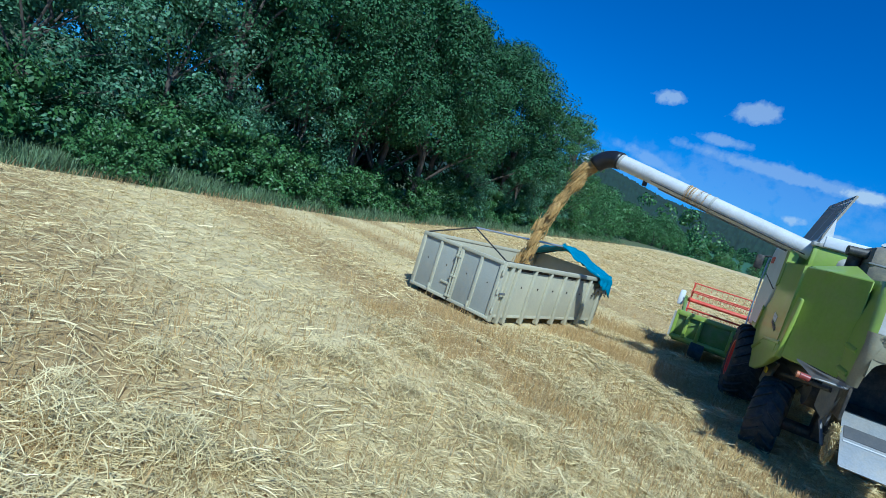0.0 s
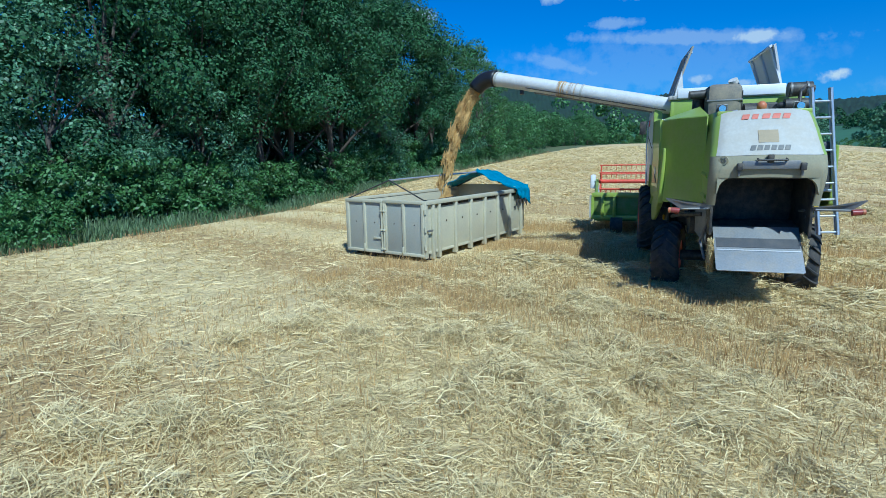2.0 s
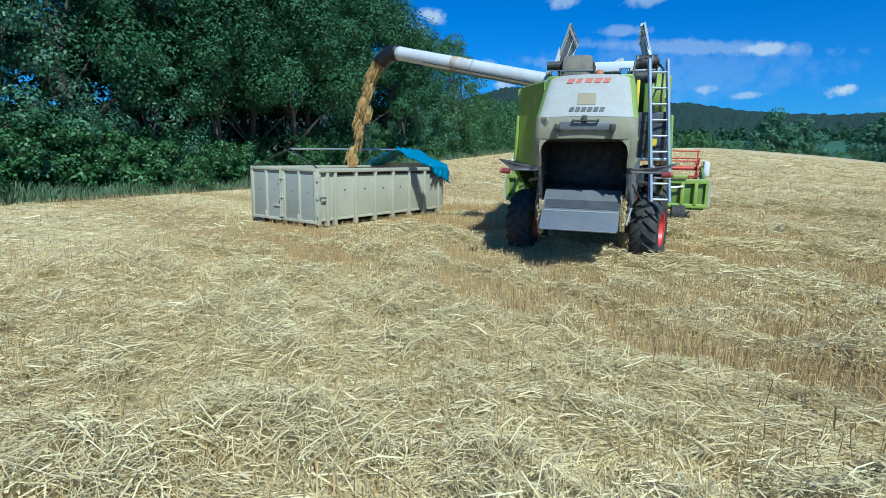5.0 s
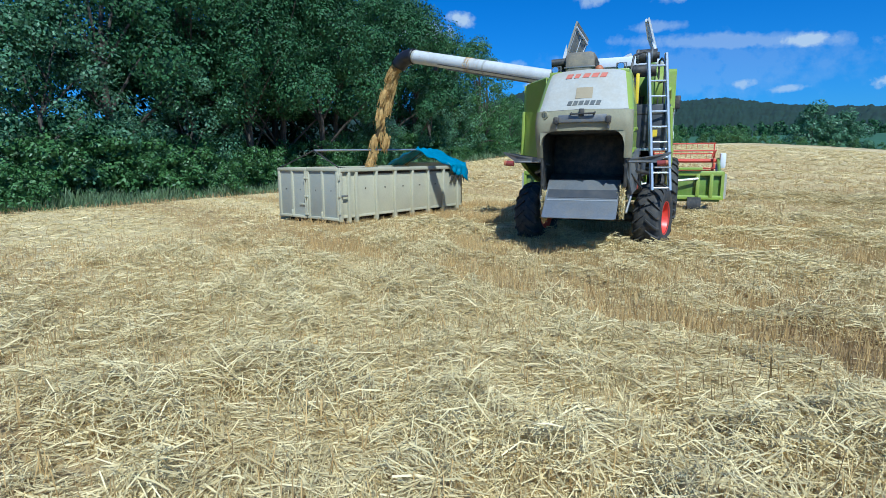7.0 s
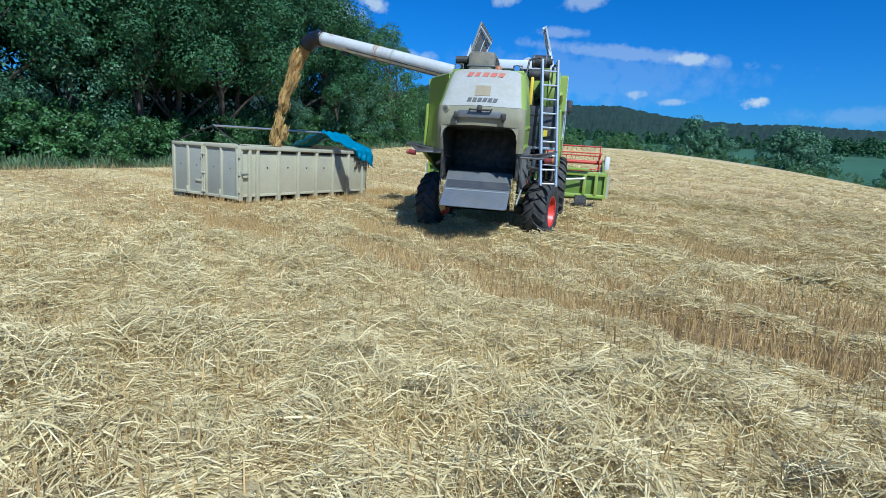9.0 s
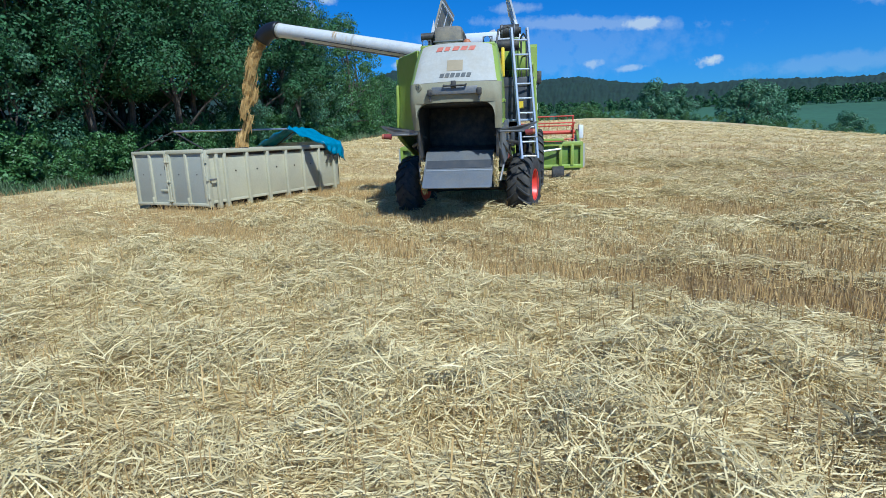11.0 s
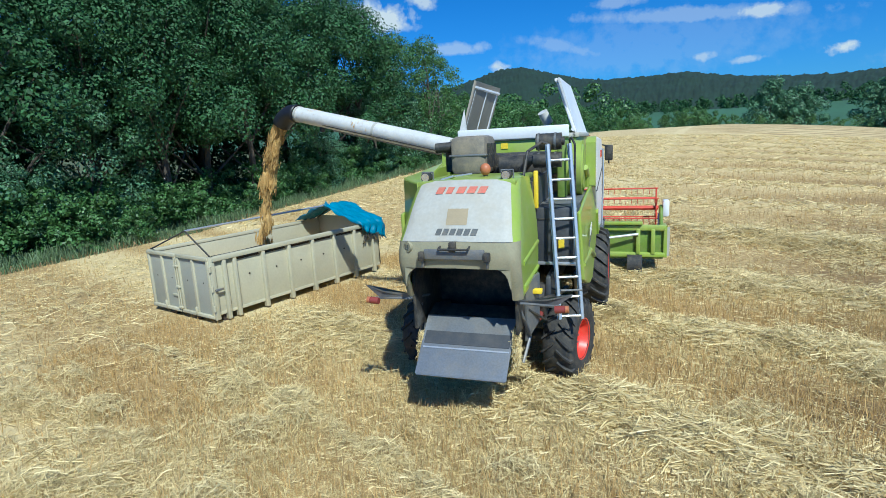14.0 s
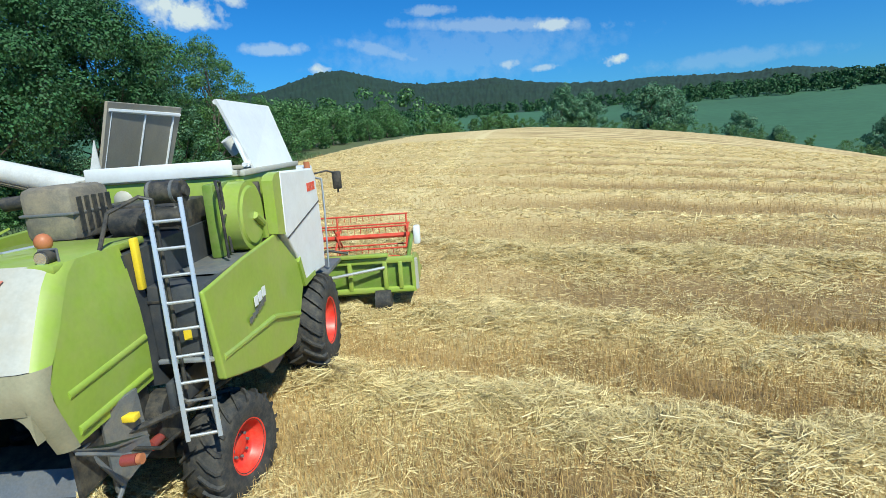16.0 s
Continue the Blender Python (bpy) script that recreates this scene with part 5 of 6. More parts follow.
def branch_mesh(rnd, height_m, trunk_r, spread, clump_n, clump_r, low):
    """A tapered trunk, its limbs, and the clumps at the limbs' ends."""
    pts = [Vector((0, 0, -0.4))]
    for k in range(1, 7):
        pts.append(Vector((rnd.randn() * 0.12 * k * 0.5, rnd.randn() * 0.12 * k * 0.5, height_m * 0.88 * k / 6)))
    trunk = taper(pts, [trunk_r * (1 - k / 6.6) for k in range(7)], 9)
    clumps, limbs = [], []
    for k in range(clump_n):
        u = low + (1 - low) * (k + rnd.rand()) / clump_n
        ang = k * 2.4 + rnd.rand() * 0.8
        profile = math.sin(math.pi * min(1, (0.28 + 0.72 * u) ** 1.1)) ** 0.7
        rr = spread * profile * (0.55 + 0.55 * rnd.rand()) + 0.2
        j = u * 5.99 * 0.95
        base = pts[int(j)].lerp(pts[min(6, int(j) + 1)], j % 1)
        tip = Vector((base.x + rr * math.cos(ang), base.y + rr * math.sin(ang), height_m * u + rnd.rand() * 0.8))
        start = pts[max(1, int(j * 0.75))]
        if k % 4 == 0 and height_m > 3:
            midp = start.lerp(tip, 0.5) + Vector((0, 0, 0.25))
            limbs.append(taper([start, midp, tip], [trunk_r * 0.34, trunk_r * 0.22, trunk_r * 0.05], 6))
        clumps.append((tuple(tip), clump_r * (0.65 + 0.7 * rnd.rand())))
    return trunk, limbs, clumps


def make_tree(name, seed, height_m, trunk_r, spread, clump_n, clump_r, per, leaf, material, low, label, category, m):
    rnd = np.random.RandomState(seed)
    top = empty(name, m, label, category)
    trunk, limbs, clumps = branch_mesh(rnd, height_m, trunk_r, spread, clump_n, clump_r, low)
    part("trunk", trunk, BARK, top)
    for bm in limbs:
        part("limb", bm, BARK, top)
    v, f = leaf_cloud(rnd, clumps, per, leaf, 0.6)
    many("crown", v, f, material, top)
    return top


def at(x, y, turn=0.0, drop=0.1):
    return pose(x, y, float(height(x, y)) - drop, 0, 0, turn)


def scaled_copy(ob, x, y, turn, s):
    c = copy_thing(ob, at(x, y, turn))
    c.scale = (s, s, s * (0.93 + 0.14 * ((x * 7.3 + y * 3.1) % 1)))
    return c


def build_trees():
    rnd = random.Random(11)
    big = [
        make_tree("broadleaf_tree", 21, 13.5, 0.26, 4.6, 42, 1.18, 560, 0.090, LEAF, 0.32, "tall dark green broadleaf tree in the hedgerow", "tree", at(-18.5, 2.0)),
        make_tree("broadleaf_tree", 22, 15.0, 0.30, 4.8, 44, 1.26, 560, 0.090, LEAF, 0.34, "tall dark green broadleaf tree in the hedgerow", "tree", at(-20.5, 9.0, 40)),
        make_tree("broadleaf_tree", 23, 12.5, 0.24, 4.3, 40, 1.16, 560, 0.088, LEAF, 0.33, "dark green broadleaf tree in the hedgerow", "tree", at(-18.8, 16.5, 90)),
    ]
    for ob in big:
        tagged(ob, group="hedgerow trees")
    spots = [(-22.0, -2.5, 0, 0.95), (-18.8, 6, 1, 0.9), (-22, 13.5, 0, 1.1), (-19.6, 21.0, 2, 1.05), (-21.5, 26, 1, 0.9), (-25, 4.5, 2, 1.08), (-26, 18, 0, 1.0), (-23.5, -8.5, 2, 0.95), (-28, 10, 1, 1.0), (-18.6, 11.8, 2, 1.0), (-27, -5, 1, 0.88), (-24, -14.5, 0, 0.80), (-23, -21, 2, 0.75), (-19.4, 25.5, 2, 0.98), (-24, 22, 0, 1.05), (-17.4, 8.8, 1, 0.85), (-17.6, 14.2, 0, 0.92)]
    for k, (x, y, i, s) in enumerate(spots):
        scaled_copy(big[i], x, y, k * 67, s)
    will = [
        make_tree("willow", 31, 8.0, 0.16, 2.6, 36, 0.85, 300, 0.075, LEAF_WILLOW, 0.06, "grey-green willow at the field edge", "tree", at(-16.0, -1.5)),
        make_tree("willow", 32, 6.0, 0.12, 2.2, 30, 0.75, 300, 0.070, LEAF_WILLOW, 0.04, "low grey-green willow bush at the field edge", "tree", at(-16.6, 4.6, 60)),
    ]
    for ob in will:
        tagged(ob, group="field edge willows")
    for k, (x, y, i, s) in enumerate([(-15.5, -6.0, 0, 0.95), (-18.0, -10.5, 0, 1.0), (-15.5, -18.5, 1, 1.0), (-14.5, -24, 0, 0.85), (-18.0, 19.5, 1, 0.75), (-18.2, 26.0, 0, 0.7), (-18.5, 30.0, 1, 1.0), (-20.0, -5.5, 0, 1.15), (-21, -18, 0, 1.0), (-19, -28, 0, 1.1), (-15.8, 1.6, 1, 0.55)]):
        scaled_copy(will[i], x, y, k * 83, s)
    pale = make_tree("ash_tree", 41, 10.5, 0.2, 2.7, 38, 0.9, 290, 0.082, LEAF_BRIGHT, 0.10, "mid green ash tree at the hedgerow's end", "tree", at(-19.0, 34.5))
    tagged(pale, group="hedgerow end trees")
    for k, (x, y, s) in enumerate([(-20.8, 38.5, 0.92), (-22.0, 32.5, 1.08), (-19.6, 30.5, 1.0), (-21.4, 44.0, 0.62)]):
        scaled_copy(pale, x, y, 50 * k, s)
    bush = make_tree("bush", 51, 1.7, 0.05, 1.1, 16, 0.42, 110, 0.075, LEAF_BRIGHT, 0.05, "low leafy bush on the grass verge", "bush", at(-14.2, 3.0))
    tagged(bush, group="verge bushes")
    for k in range(118):
        y = -26 + k * 0.61 + rnd.uniform(-0.8, 0.8)
        back = rnd.uniform(0.7, 4.6)
        scaled_copy(bush, float(edge_x(y)) - back, y, rnd.uniform(0, 360), rnd.uniform(0.28, 0.5) + 0.2 * back)
    thick = make_tree("thicket_bush", 55, 3.4, 0.07, 1.9, 24, 0.62, 150, 0.085, LEAF, 0.02, "dense dark green thicket bush under the trees", "bush", at(-17.6, 0.5))
    tagged(thick, group="thicket under the trees")
    for k in range(26):
        y = -24 + k * 2.3 + rnd.uniform(-0.6, 0.6)
        back, size = rnd.uniform(4.6, 7.0), rnd.uniform(0.7, 1.15)
        if 5.0 < y < 18.0:
            back, size = back + 4.5, size * 1.7
        scaled_copy(thick, float(edge_x(y)) - back, y, rnd.uniform(0, 360), size)
    # hedge that runs on to the crest
    hb = make_tree("hedge_bush", 61, 4.0, 0.10, 2.6, 26, 0.85, 220, 0.095, LEAF_BRIGHT, 0.02, "bushy green hedge plant beside the far field", "hedge", at(-22, 49))
    tagged(hb, group="far hedge")
    for k in range(26):
        y = 46 + k * 3.4
        x = float(edge_x(y)) - 4.0 - rnd.uniform(0, 7) - 0.03 * (y - 40)
        scaled_copy(hb, x, y, rnd.uniform(0, 360), rnd.uniform(0.7, 1.5))


build_trees()


def build_verge():
    """Grass of the verge between field and trees."""
    rnd = np.random.RandomState(8)
    n = 76000
    y = -24 + 75 * rnd.rand(n) ** 1.2
    x = edge_x(y) - 0.2 - 5.5 * rnd.rand(n) ** 1.1
    z = height(x, y)
    h = (0.16 + 0.50 * rnd.rand(n) ** 1.6) * np.clip(0.9 + 0.7 * rough(x, y, 1.2, 3.0), 0.35, 1.5)
    way = np.stack([rnd.randn(n) * 0.3, rnd.randn(n) * 0.3, np.ones(n)], -1)
    c = np.stack([x, y, z + h * 0.4], -1)
    g = add_stalks("verge_grass", c, way, h, 0.012, GRASS, None, 0.0, True)
    tagged(g, "rough green grass along the field edge", "grass", kind="stuff")
    n = 2600
    y = -24 + 75 * rnd.rand(n) ** 1.2
    x = edge_x(y) - 0.25 + 0.30 * rnd.randn(n) + 0.3 * rough(np.zeros(n), y, 0.9, 4.0)
    h = 0.08 + 0.20 * rnd.rand(n)
    way = np.stack([rnd.randn(n) * 0.35, rnd.randn(n) * 0.35, np.ones(n)], -1)
    g = add_stalks("dry_grass", np.stack([x, y, height(x, y) + h * 0.4], -1), way, h, 0.010, DRY_GRASS)
    tagged(g, "dry reddish-brown grass where the stubble meets the verge", "grass", kind="stuff")


build_verge()


# ---- straw ----
def lay_straw(name, n, seed, x0, x1, y0, y1, length, width, label, bend=0.0, pile=0.09, base=0.10):
    rnd = np.random.RandomState(seed)
    m = n * 3
    x, y = x0 + (x1 - x0) * rnd.rand(m), y0 + (y1 - y0) * rnd.rand(m)
    d = bands(y + 0.12 * x + 0.55 * rough(x, y, 0.45))
    v = y + 0.12 * x
    d = np.maximum(d, 0.8 * np.clip((9.2 - x + 1.5 * rough(x, y, 0.6, 6.0)) / 1.5, 0, 1) * np.clip((v + 3.4) / 0.5, 0, 1) * np.clip((1.6 - v) / 0.8, 0, 1) * np.clip(0.75 + 0.8 * rough(x, y, 0.8, 8.0), 0, 1))
    d = np.where(y > 12, d * (1 - headland(x, y)) + 0.6 * headland(x, y), d)
    d = np.clip(base + 0.95 * d + 0.30 * rough(x, y, 1.1, 3.0), 0.04, 1)
    inside = (x > -2.75) & (x < 0.2) & (y > -0.2) & (y < 5.5)
    rim = np.minimum(np.minimum(x - x0, x1 - x), np.minimum(y - y0, y1 - y))
    d = d * np.clip(rim / 3.0, 0.0, 1.0)
    keep = (rnd.rand(m) < d) & ~inside & (x > edge_x(y) + 0.1)
    x, y, d = x[keep][:n], y[keep][:n], d[keep][:n]
    k = len(x)
    ang = rnd.rand(k) * 2 * np.pi
    clump = rough(x, y, 3.1, 1.0)
    ang = np.where(rnd.rand(k) < 0.68, clump * 2.6 + rnd.randn(k) * 0.5, ang)
    tilt = rnd.randn(k) * 0.22 + 0.05
    way = np.stack([np.cos(ang) * np.cos(tilt), np.sin(ang) * np.cos(tilt), np.sin(tilt)], -1)
    heap = np.clip(0.5 + 0.9 * rough(x, y, 2.6, 7.0), 0.1, 1.4)
    z = height(x, y) + 0.010 + pile * d * heap * rnd.rand(k) ** 1.3
    L = length * (0.45 + 1.0 * rnd.rand(k))
    ob = add_stalks(name, np.stack([x, y, z], -1), way, L, width * (0.6 + 0.8 * rnd.rand(k)), STRAW, None, bend, True)
    tagged(ob, label, "straw", kind="stuff")


lay_straw("loose_straw", 70000, 3, 1.5, 17, -10.5, 5, 0.17, 0.0026, "loose pale straw lying on the stubble", 0.10, 0.15, 0.08)
lay_straw("loose_straw", 130000, 23, 1.5, 17, -10.5, 5, 0.14, 0.0024, "loose pale straw lying on the stubble", 0.0, 0.13, 0.08)
lay_straw("loose_straw", 130000, 33, 1.5, 15, -10.5, 0, 0.12, 0.0021, "loose pale straw lying on the stubble", 0.0, 0.12, 0.10)
lay_straw("loose_straw", 210000, 4, 0, 23, -2.5, 17, 0.22, 0.0044, "loose pale straw lying on the stubble", 0.0, 0.32, 0.09)
lay_straw("loose_straw", 64000, 14, -12, 6, -20, 14, 0.26, 0.0042, "loose pale straw lying on the stubble", 0.0, 0.15)
lay_straw("loose_straw", 24000, 15, 2, 24, -20, -7, 0.16, 0.0026, "loose pale straw lying on the stubble", 0.0, 0.15)
lay_straw("loose_straw", 110000, 9, -20, 46, 8, 66, 0.36, 0.010, "loose pale straw lying on the far stubble", 0.0, 0.22, -0.08)


def stand_stubble(n, seed, x0, x1, y0, y1, width):
    rnd = np.random.RandomState(seed)
    m = n * 3
    x, y = x0 + (x1 - x0) * rnd.rand(m), y0 + (y1 - y0) * rnd.rand(m)
    v = y + 0.12 * x
    v = np.round(v / 0.15) * 0.15 + rnd.randn(m) * 0.032
    y = v - 0.12 * x
    d = bands(v + 0.55 * rough(x, y, 0.45))
    inside = (x > -2.75) & (x < 0.2) & (y > -0.2) & (y < 5.5)
    keep = (rnd.rand(m) < 1 - 0.9 * d) & ~inside & (x > edge_x(y) + 0.1)
    x, y = x[keep][:n], y[keep][:n]
    k = len(x)
    h = 0.10 + 0.12 * rnd.rand(k)
    way = np.stack([rnd.randn(k) * 0.18, rnd.randn(k) * 0.18, np.ones(k)], -1)
    ob = add_stalks("standing_stubble", np.stack([x, y, height(x, y) + h * 0.45], -1), way, h, width, STUBBLE, None, 0.0, True)
    tagged(ob, "cut brown wheat stubble standing in rows", "stubble", kind="stuff")


stand_stubble(76000, 5, -1, 17, -9, 8, 0.0026)
stand_stubble(56000, 6, -12, 30, -16, 36, 0.0045)


def straw_tufts():
    """Raised tufts where straw has piled up."""
    rnd = np.random.RandomState(12)
    spots = [(3.5, -2.0, 0.4), (4.8, -2.6, 0.45), (6.95, -5.4, 0.22), (6.1, -6.2, 0.35), (2.9, -1.2, 0.35), (8.0, -1.6, 0.35), (9.6, -2.0, 0.3), (5.6, -3.6, 0.3), (7.9, -3.7, 0.3), (10.4, 3.6, 0.5), (12.2, 3.3, 0.6), (13.6, 7.0, 0.5), (10.6, 7.3, 0.5), (9.2, 12.6, 0.5), (14.0, 12.1, 0.6), (12.5, -0.3, 0.4), (2.2, -3.4, 0.3), (0.6, -3.0, 0.35)]
    while len(spots) < 170:
        x, y = 1 + 15 * rnd.rand(), -9 + 21 * rnd.rand()
        on_machine = -0.6 < x < 9.5 and -1.2 < y < 6.5
        if not on_machine and float(bands(np.array(y + 0.12 * x))) > 0.35:
            spots.append((x, y, 0.14 + 0.28 * rnd.rand()))
    for x, y, r in spots:
        n = int(1500 * r)
        a, q = rnd.rand(n) * 2 * np.pi, r * np.sqrt(rnd.rand(n))
        px, py = x + q * np.cos(a) * 1.5, y + q * np.sin(a)
        pz = height(px, py) + 0.02 + (0.20 + 0.3 * r) * rnd.rand(n) * (1 - (q / r) ** 2)
        tilt = rnd.randn(n) * 0.45
        b = rnd.rand(n) * 2 * np.pi
        way = np.stack([np.cos(b) * np.cos(tilt), np.sin(b) * np.cos(tilt), np.sin(tilt)], -1)
        ob = add_stalks("straw_tuft", np.stack([px, py, pz], -1), way, 0.12 + 0.18 * rnd.rand(n), 0.0026, STRAW, None, 0.12, True)
        tagged(ob, "raised tuft of tangled straw on the stubble", "straw", "straw tufts", "stuff")


straw_tufts()


# ---- distance ----
def hill(name, az0, az1, near, far, crest, bumps, label, seed):
    """A wooded ridge from one bearing to another; crest: pairs of bearing (to the left) and elevation in degrees."""
    az, ra = np.arange(az0, az1, -0.12), np.linspace(0, 1, 34)
    ca, ce = zip(*sorted(crest))
    ga, gr = np.meshgrid(az, ra)
    e = np.interp(ga, ca, ce)
    dist = near + (far - near) * gr
    x, y = 11 - np.sin(np.radians(ga)) * dist, -3 + np.cos(np.radians(ga)) * dist
    top = np.tan(np.radians(e)) * far + 3.6
    base = -2.0
    z = base + (top - base) * np.sin(gr * math.pi / 2) ** 1.15
    rnd = np.random.RandomState(seed)
    lump = rnd.rand(*ga.shape) * 0.6 + 0.8 * np.abs(rough(x, y, 0.06, seed))
    z = z + bumps * lump * np.clip(gr * 6, 0, 1)
    v = np.stack([x, y, z], -1).reshape(-1, 3)
    k = len(az)
    i, j = np.meshgrid(np.arange(k - 1), np.arange(len(ra) - 1))
    a = (j * k + i).ravel()
    ob = many(name, v, np.stack([a, a + 1, a + 1 + k, a + k], -1), FOREST)
    tagged(ob, label, "hill", kind="structure")


hill("backdrop_hill", 75, -60, 900, 1900, [(75, 3.0), (50, 4.2), (40, 4.4), (34, 4.9), (31, 5.7), (28.5, 6.4), (26.5, 6.5), (24, 5.9), (21, 5.1), (18.5, 4.8), (14, 4.8), (11, 4.9), (7, 4.2), (3, 3.8), (-1, 3.6), (-4, 3.7), (-8, 3.5), (-12, 3.3), (-15.5, 3.4), (-20, 2.7), (-25, 2.4), (-35, 2.2), (-60, 2.0)], 9, "dark wooded hills along the horizon", 3)


def far_woods(name, seed, count, az0, az1, d0, d1, size, label, material, per=46, leaf=0.12):
    """Rows of far trees as loose leaf clumps."""
    rnd = np.random.RandomState(seed)
    clumps = []
    for _ in range(count):
        a, d = radians(az0 + (az1 - az0) * rnd.rand()), d0 + (d1 - d0) * rnd.rand()
        x, y = 11 - math.sin(a) * d, -3 + math.cos(a) * d
        s = size * (0.6 + 0.8 * rnd.rand())
        z0 = float(height(x, y))
        for k in range(5):
            clumps.append(((x + rnd.randn() * s * 0.35, y + rnd.randn() * s * 0.35, z0 + s * (0.25 + 0.28 * k)), s * (0.48 - 0.05 * k)))
    v, f = leaf_cloud(rnd, clumps, per, size * leaf, 0.7)
    ob = many(name, v, f, material)
    tagged(ob, label, "woods", kind="stuff")


far_woods("far_woods", 71, 130, 42, 15, 150, 330, 7, "green trees and bushes beyond the crest", LEAF_BRIGHT, 130, 0.06)
far_woods("far_woods", 72, 320, 26, -45, 730, 900, 9.5, "line of trees across the far green fields", LEAF)
far_woods("far_woods", 74, 320, -2, -45, 690, 860, 9.0, "dark woods at the foot of the hills", LEAF, 34, 0.12)
far_woods("far_woods", 75, 80, 8, -30, 126, 150, 1.2, "dark scrub along the crest of the field", LEAF_BRIGHT, 60, 0.08)
far_woods("far_woods", 73, 46, 30, 8, 128, 150, 2.2, "low bushes along the field's far end", LEAF_BRIGHT, 110, 0.07)


def build_field_trees():
    src = make_tree("field_tree", 81, 10.0, 0.25, 3.6, 40, 1.2, 260, 0.17, LEAF_WILLOW, 0.05, "round green tree standing beyond the crest", "tree", at(*bearing(4.2, 190)))
    src.scale = (1.7, 1.7, 1.8)
    tagged(src, group="trees beyond the crest")
    for k, (a, d, s) in enumerate([(2.0, 195, 1.75), (-4.0, 185, 1.75), (-5.8, 190, 1.85), (-12.0, 200, 1.5), (-22.5, 190, 1.25), (-25.0, 188, 1.35), (-27.2, 190, 1.2), (-15, 230, 1.2), (3.0, 205, 1.7), (12.0, 150, 0.42), (13.2, 152, 0.38)]):
        x, y = bearing(a, d)
        scaled_copy(src, x, y, 71 * k, s)


def bearing(a, d):
    return 11 - math.sin(radians(a)) * d, -3 + math.cos(radians(a)) * d


build_field_trees()


# ---- falling grain ----
def grain_piece(seed):
    """A ragged bundle of grain strands with loose kernels round it."""
    rnd = np.random.RandomState(seed)
    bm = bmesh.new()
    bmesh.ops.create_icosphere(bm, subdivisions=2, radius=1.0)
    verts, faces = [], []
    for v in bm.verts:
        k = 1 + 0.55 * noise.noise(v.co * 2.3 + Vector((seed * 3.1, 0, 0)))
        verts.append(np.array([v.co.x * 0.072 * k, v.co.y * 0.072 * k, v.co.z * 0.27 * k]))
    for f in bm.faces:
        i, j, k = [v.index for v in f.verts]
        faces.append((i, j, k))
    bm.free()
    for _ in range(24):
        a, q = rnd.rand() * 6.283, 0.040 + 0.095 * math.sqrt(rnd.rand())
        c = np.array([q * math.cos(a), q * math.sin(a), rnd.uniform(-0.14, 0.14)])
        r, h = rnd.uniform(0.008, 0.020), rnd.uniform(0.08, 0.20)
        lean = rnd.randn(2) * 0.016
        base = len(verts)
        for z, k in ((-1, 0.15), (-0.4, 1.0), (0.35, 0.8), (1, 0.1)):
            for i in range(5):
                b = 6.283 * i / 5 + z
                w = r * k * rnd.uniform(0.7, 1.3)
                verts.append(c + np.array([w * math.cos(b) + lean[0] * z, w * math.sin(b) + lean[1] * z, z * h]))
        for k in range(3):
            for i in range(5):
                j = (i + 1) % 5
                faces.append((base + 5 * k + i, base + 5 * k + j, base + 5 * k + 5 + j, base + 5 * k + 5 + i))
    for _ in range(80):
        a, q = rnd.rand() * 6.283, 0.06 + 0.11 * rnd.rand()
        p = np.array([q * math.cos(a), q * math.sin(a), rnd.uniform(-0.24, 0.24)])
        base = len(verts)
        for _ in range(4):
            verts.append(p + rnd.randn(3) * 0.008)
        faces.append((base, base + 1, base + 2, base + 3))
    me = bpy.data.meshes.new("grain_lump")
    me.from_pydata([tuple(v) for v in verts], [], faces)
    me.materials.append(GRAIN)
    return me


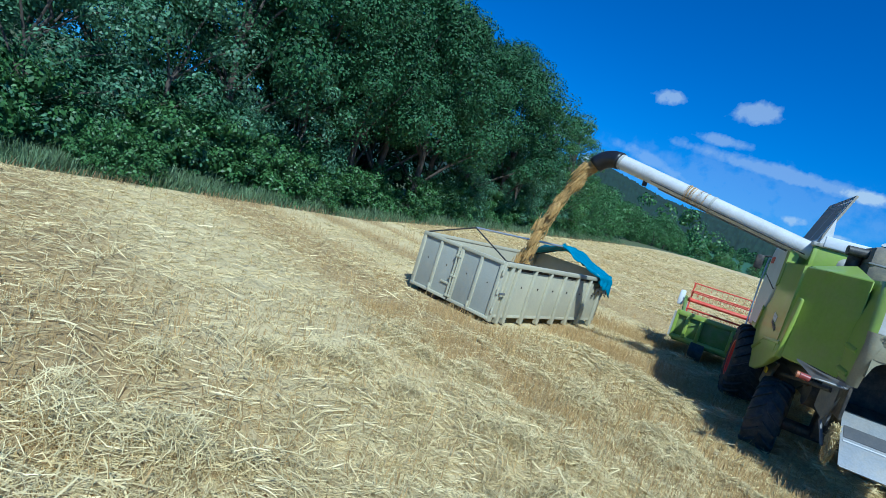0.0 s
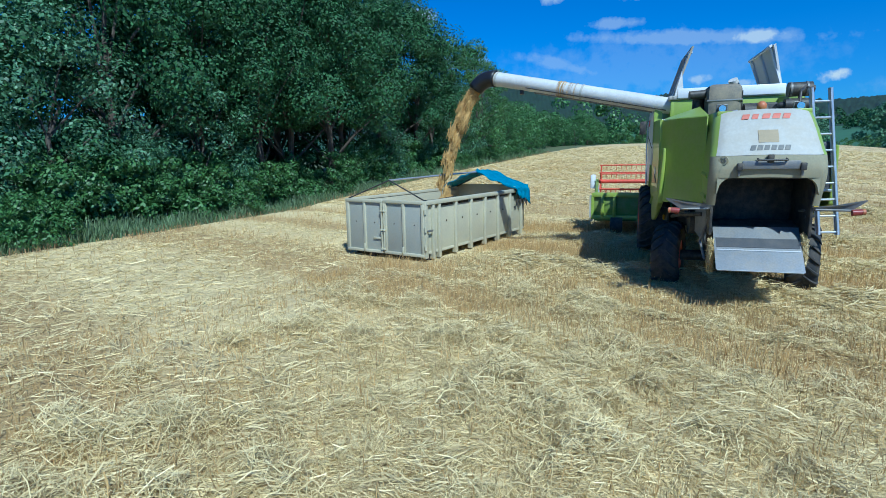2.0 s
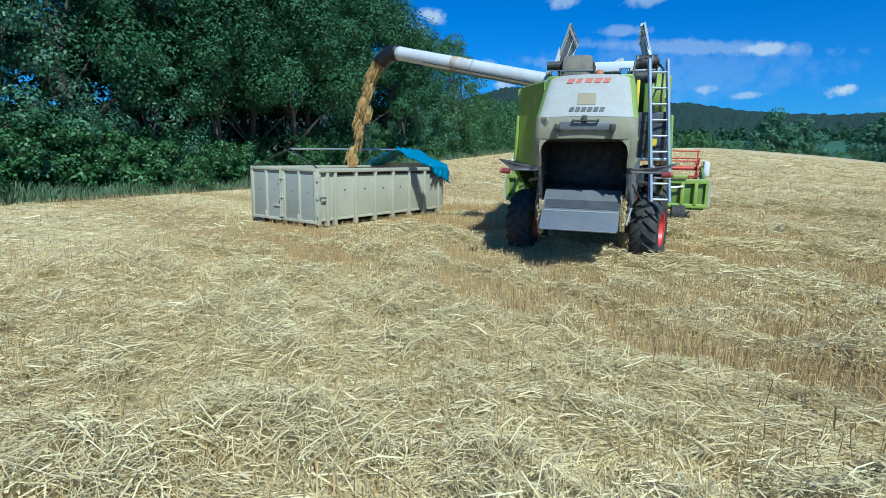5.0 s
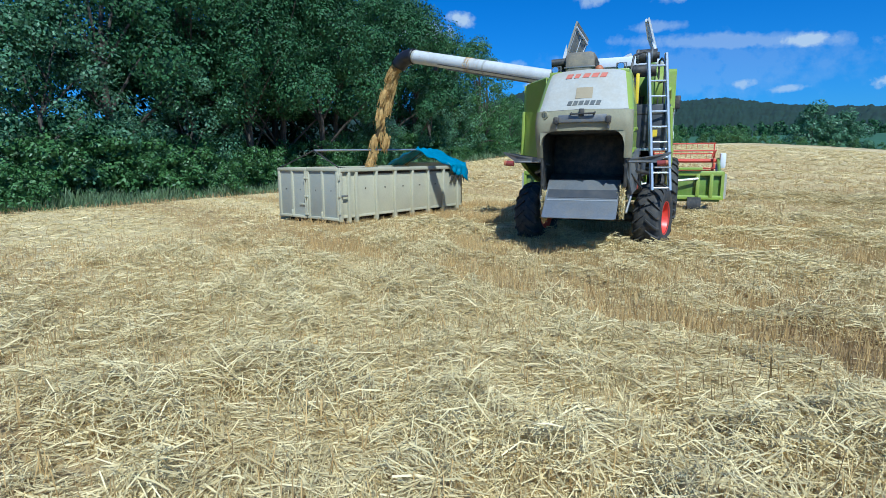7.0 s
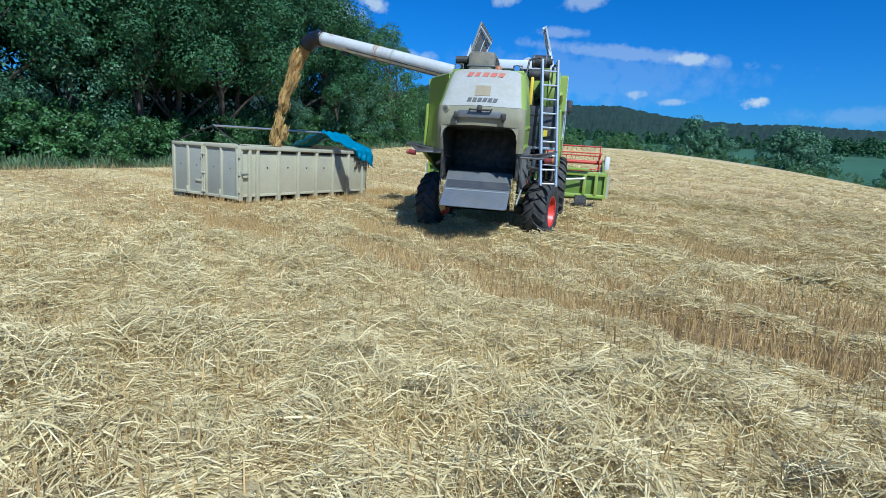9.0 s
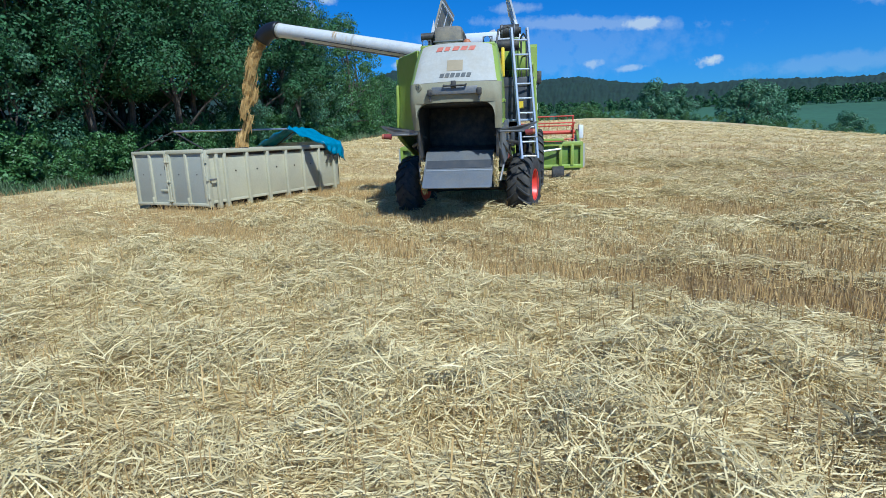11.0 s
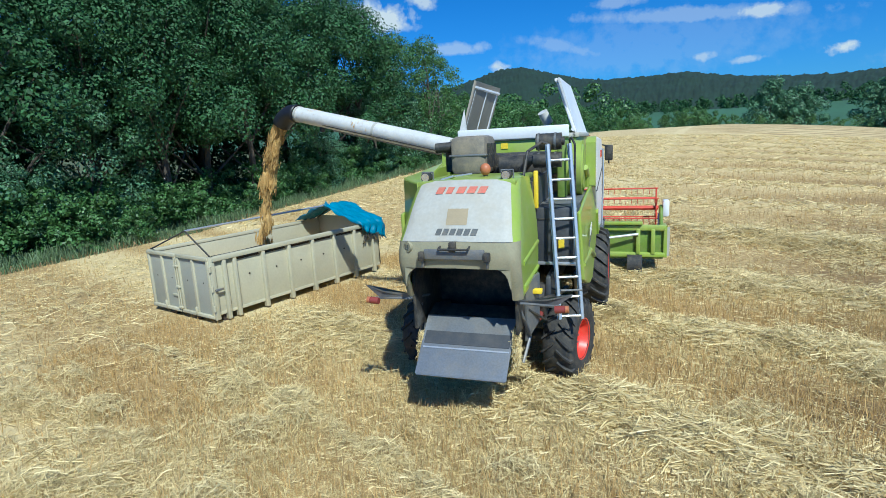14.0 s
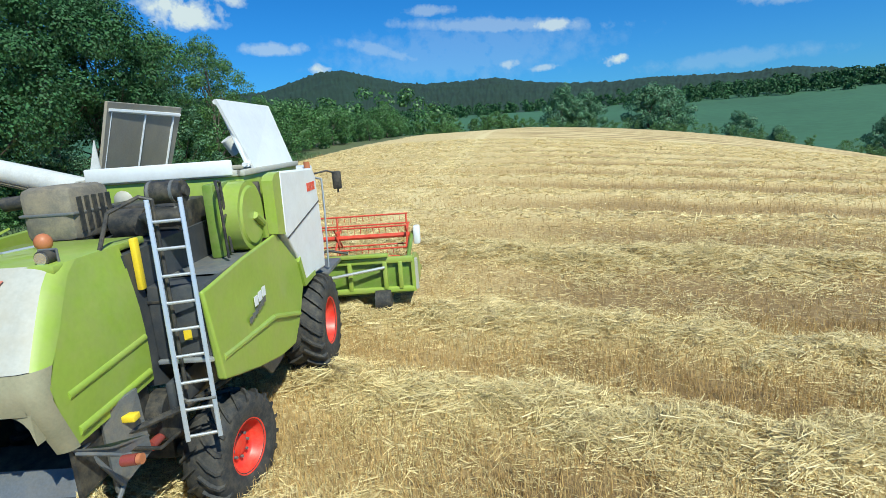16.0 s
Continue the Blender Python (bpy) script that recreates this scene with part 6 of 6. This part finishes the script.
OUT = (COMBINE.to_3x3() @ Vector((-0.973, 0.231, 0))).normalized()
SIDE = Vector((-OUT.y, OUT.x, 0))
V0, DOWN = 1.8, 1.7
LINE = [(TUBE_B.lerp(TUBE_A, 0.40), (TUBE_B - TUBE_A).normalized()), (TUBE_B, (TUBE_B - TUBE_A).normalized()), spout_line(0.5), spout_line(1.0)]
LINE = [(COMBINE @ p, COMBINE.to_3x3() @ t) for p, t in LINE]


def stream_pose(s, spin, drift):
    """A lump s seconds after it leaves the spout; before that it comes along the tube."""
    if s <= 0:
        u = max(0.0, 3 + s / 0.12)
        k = min(2, int(u))
        p, t = LINE[k][0].lerp(LINE[k + 1][0], u - k), LINE[k][1].lerp(LINE[k + 1][1], u - k)
    else:
        p = LINE[3][0] + (OUT * (V0 + drift[0]) + SIDE * drift[1]) * s + Vector((0, 0, -DOWN * s - 4.905 * s * s))
        t = OUT * V0 + Vector((0, 0, -DOWN - 9.81 * s))
    p = p + (SIDE * drift[2] + OUT * drift[3]) * min(1.0, max(0.0, (s + 0.02) / 0.08))
    lean = math.atan2(t.dot(OUT), -t.z)
    turn = math.atan2(OUT.y, OUT.x)
    return Matrix.Translation(p) @ Matrix.Rotation(turn, 4, "Z") @ Matrix.Rotation(-lean, 4, "Y") @ Matrix.Rotation(spin, 4, "Z")


FALL = 0.66
GRAINS = []


def build_stream():
    meshes = [grain_piece(k) for k in range(5)]
    rnd = random.Random(6)
    for k in range(610):
        ob = new("grain_lump", meshes[k % 5])
        tagged(ob, "lump of golden wheat grain falling from the spout", "grain", "falling grain", "stuff")
        GRAINS.append((ob, -0.62 + k * 0.0273, (rnd.gauss(-0.06, 0.14), rnd.gauss(0, 0.14), rnd.uniform(-0.10, 0.10), rnd.uniform(-0.10, 0.10))))


build_stream()


def motions():
    """Each lump waits in the tube, runs out of the spout, falls and comes to rest inside the heap."""
    for k, (ob, start, drift) in enumerate(GRAINS):
        spin = k * 2.1
        end = stream_pose(FALL, spin, drift)
        rows = []
        for s in (-0.36, -0.24, -0.12, 0.0, 0.15, 0.30, 0.45, FALL):
            if 0 < start + s < 16:
                rows.append((start + s, stream_pose(s, spin, drift)))
        rows.insert(0, (0.0, stream_pose(min(max(-start, -0.36), FALL), spin, drift)))
        rows.append((16.0, stream_pose(min(16 - start, FALL), spin, drift)))
        walk(ob, rows)


motions()
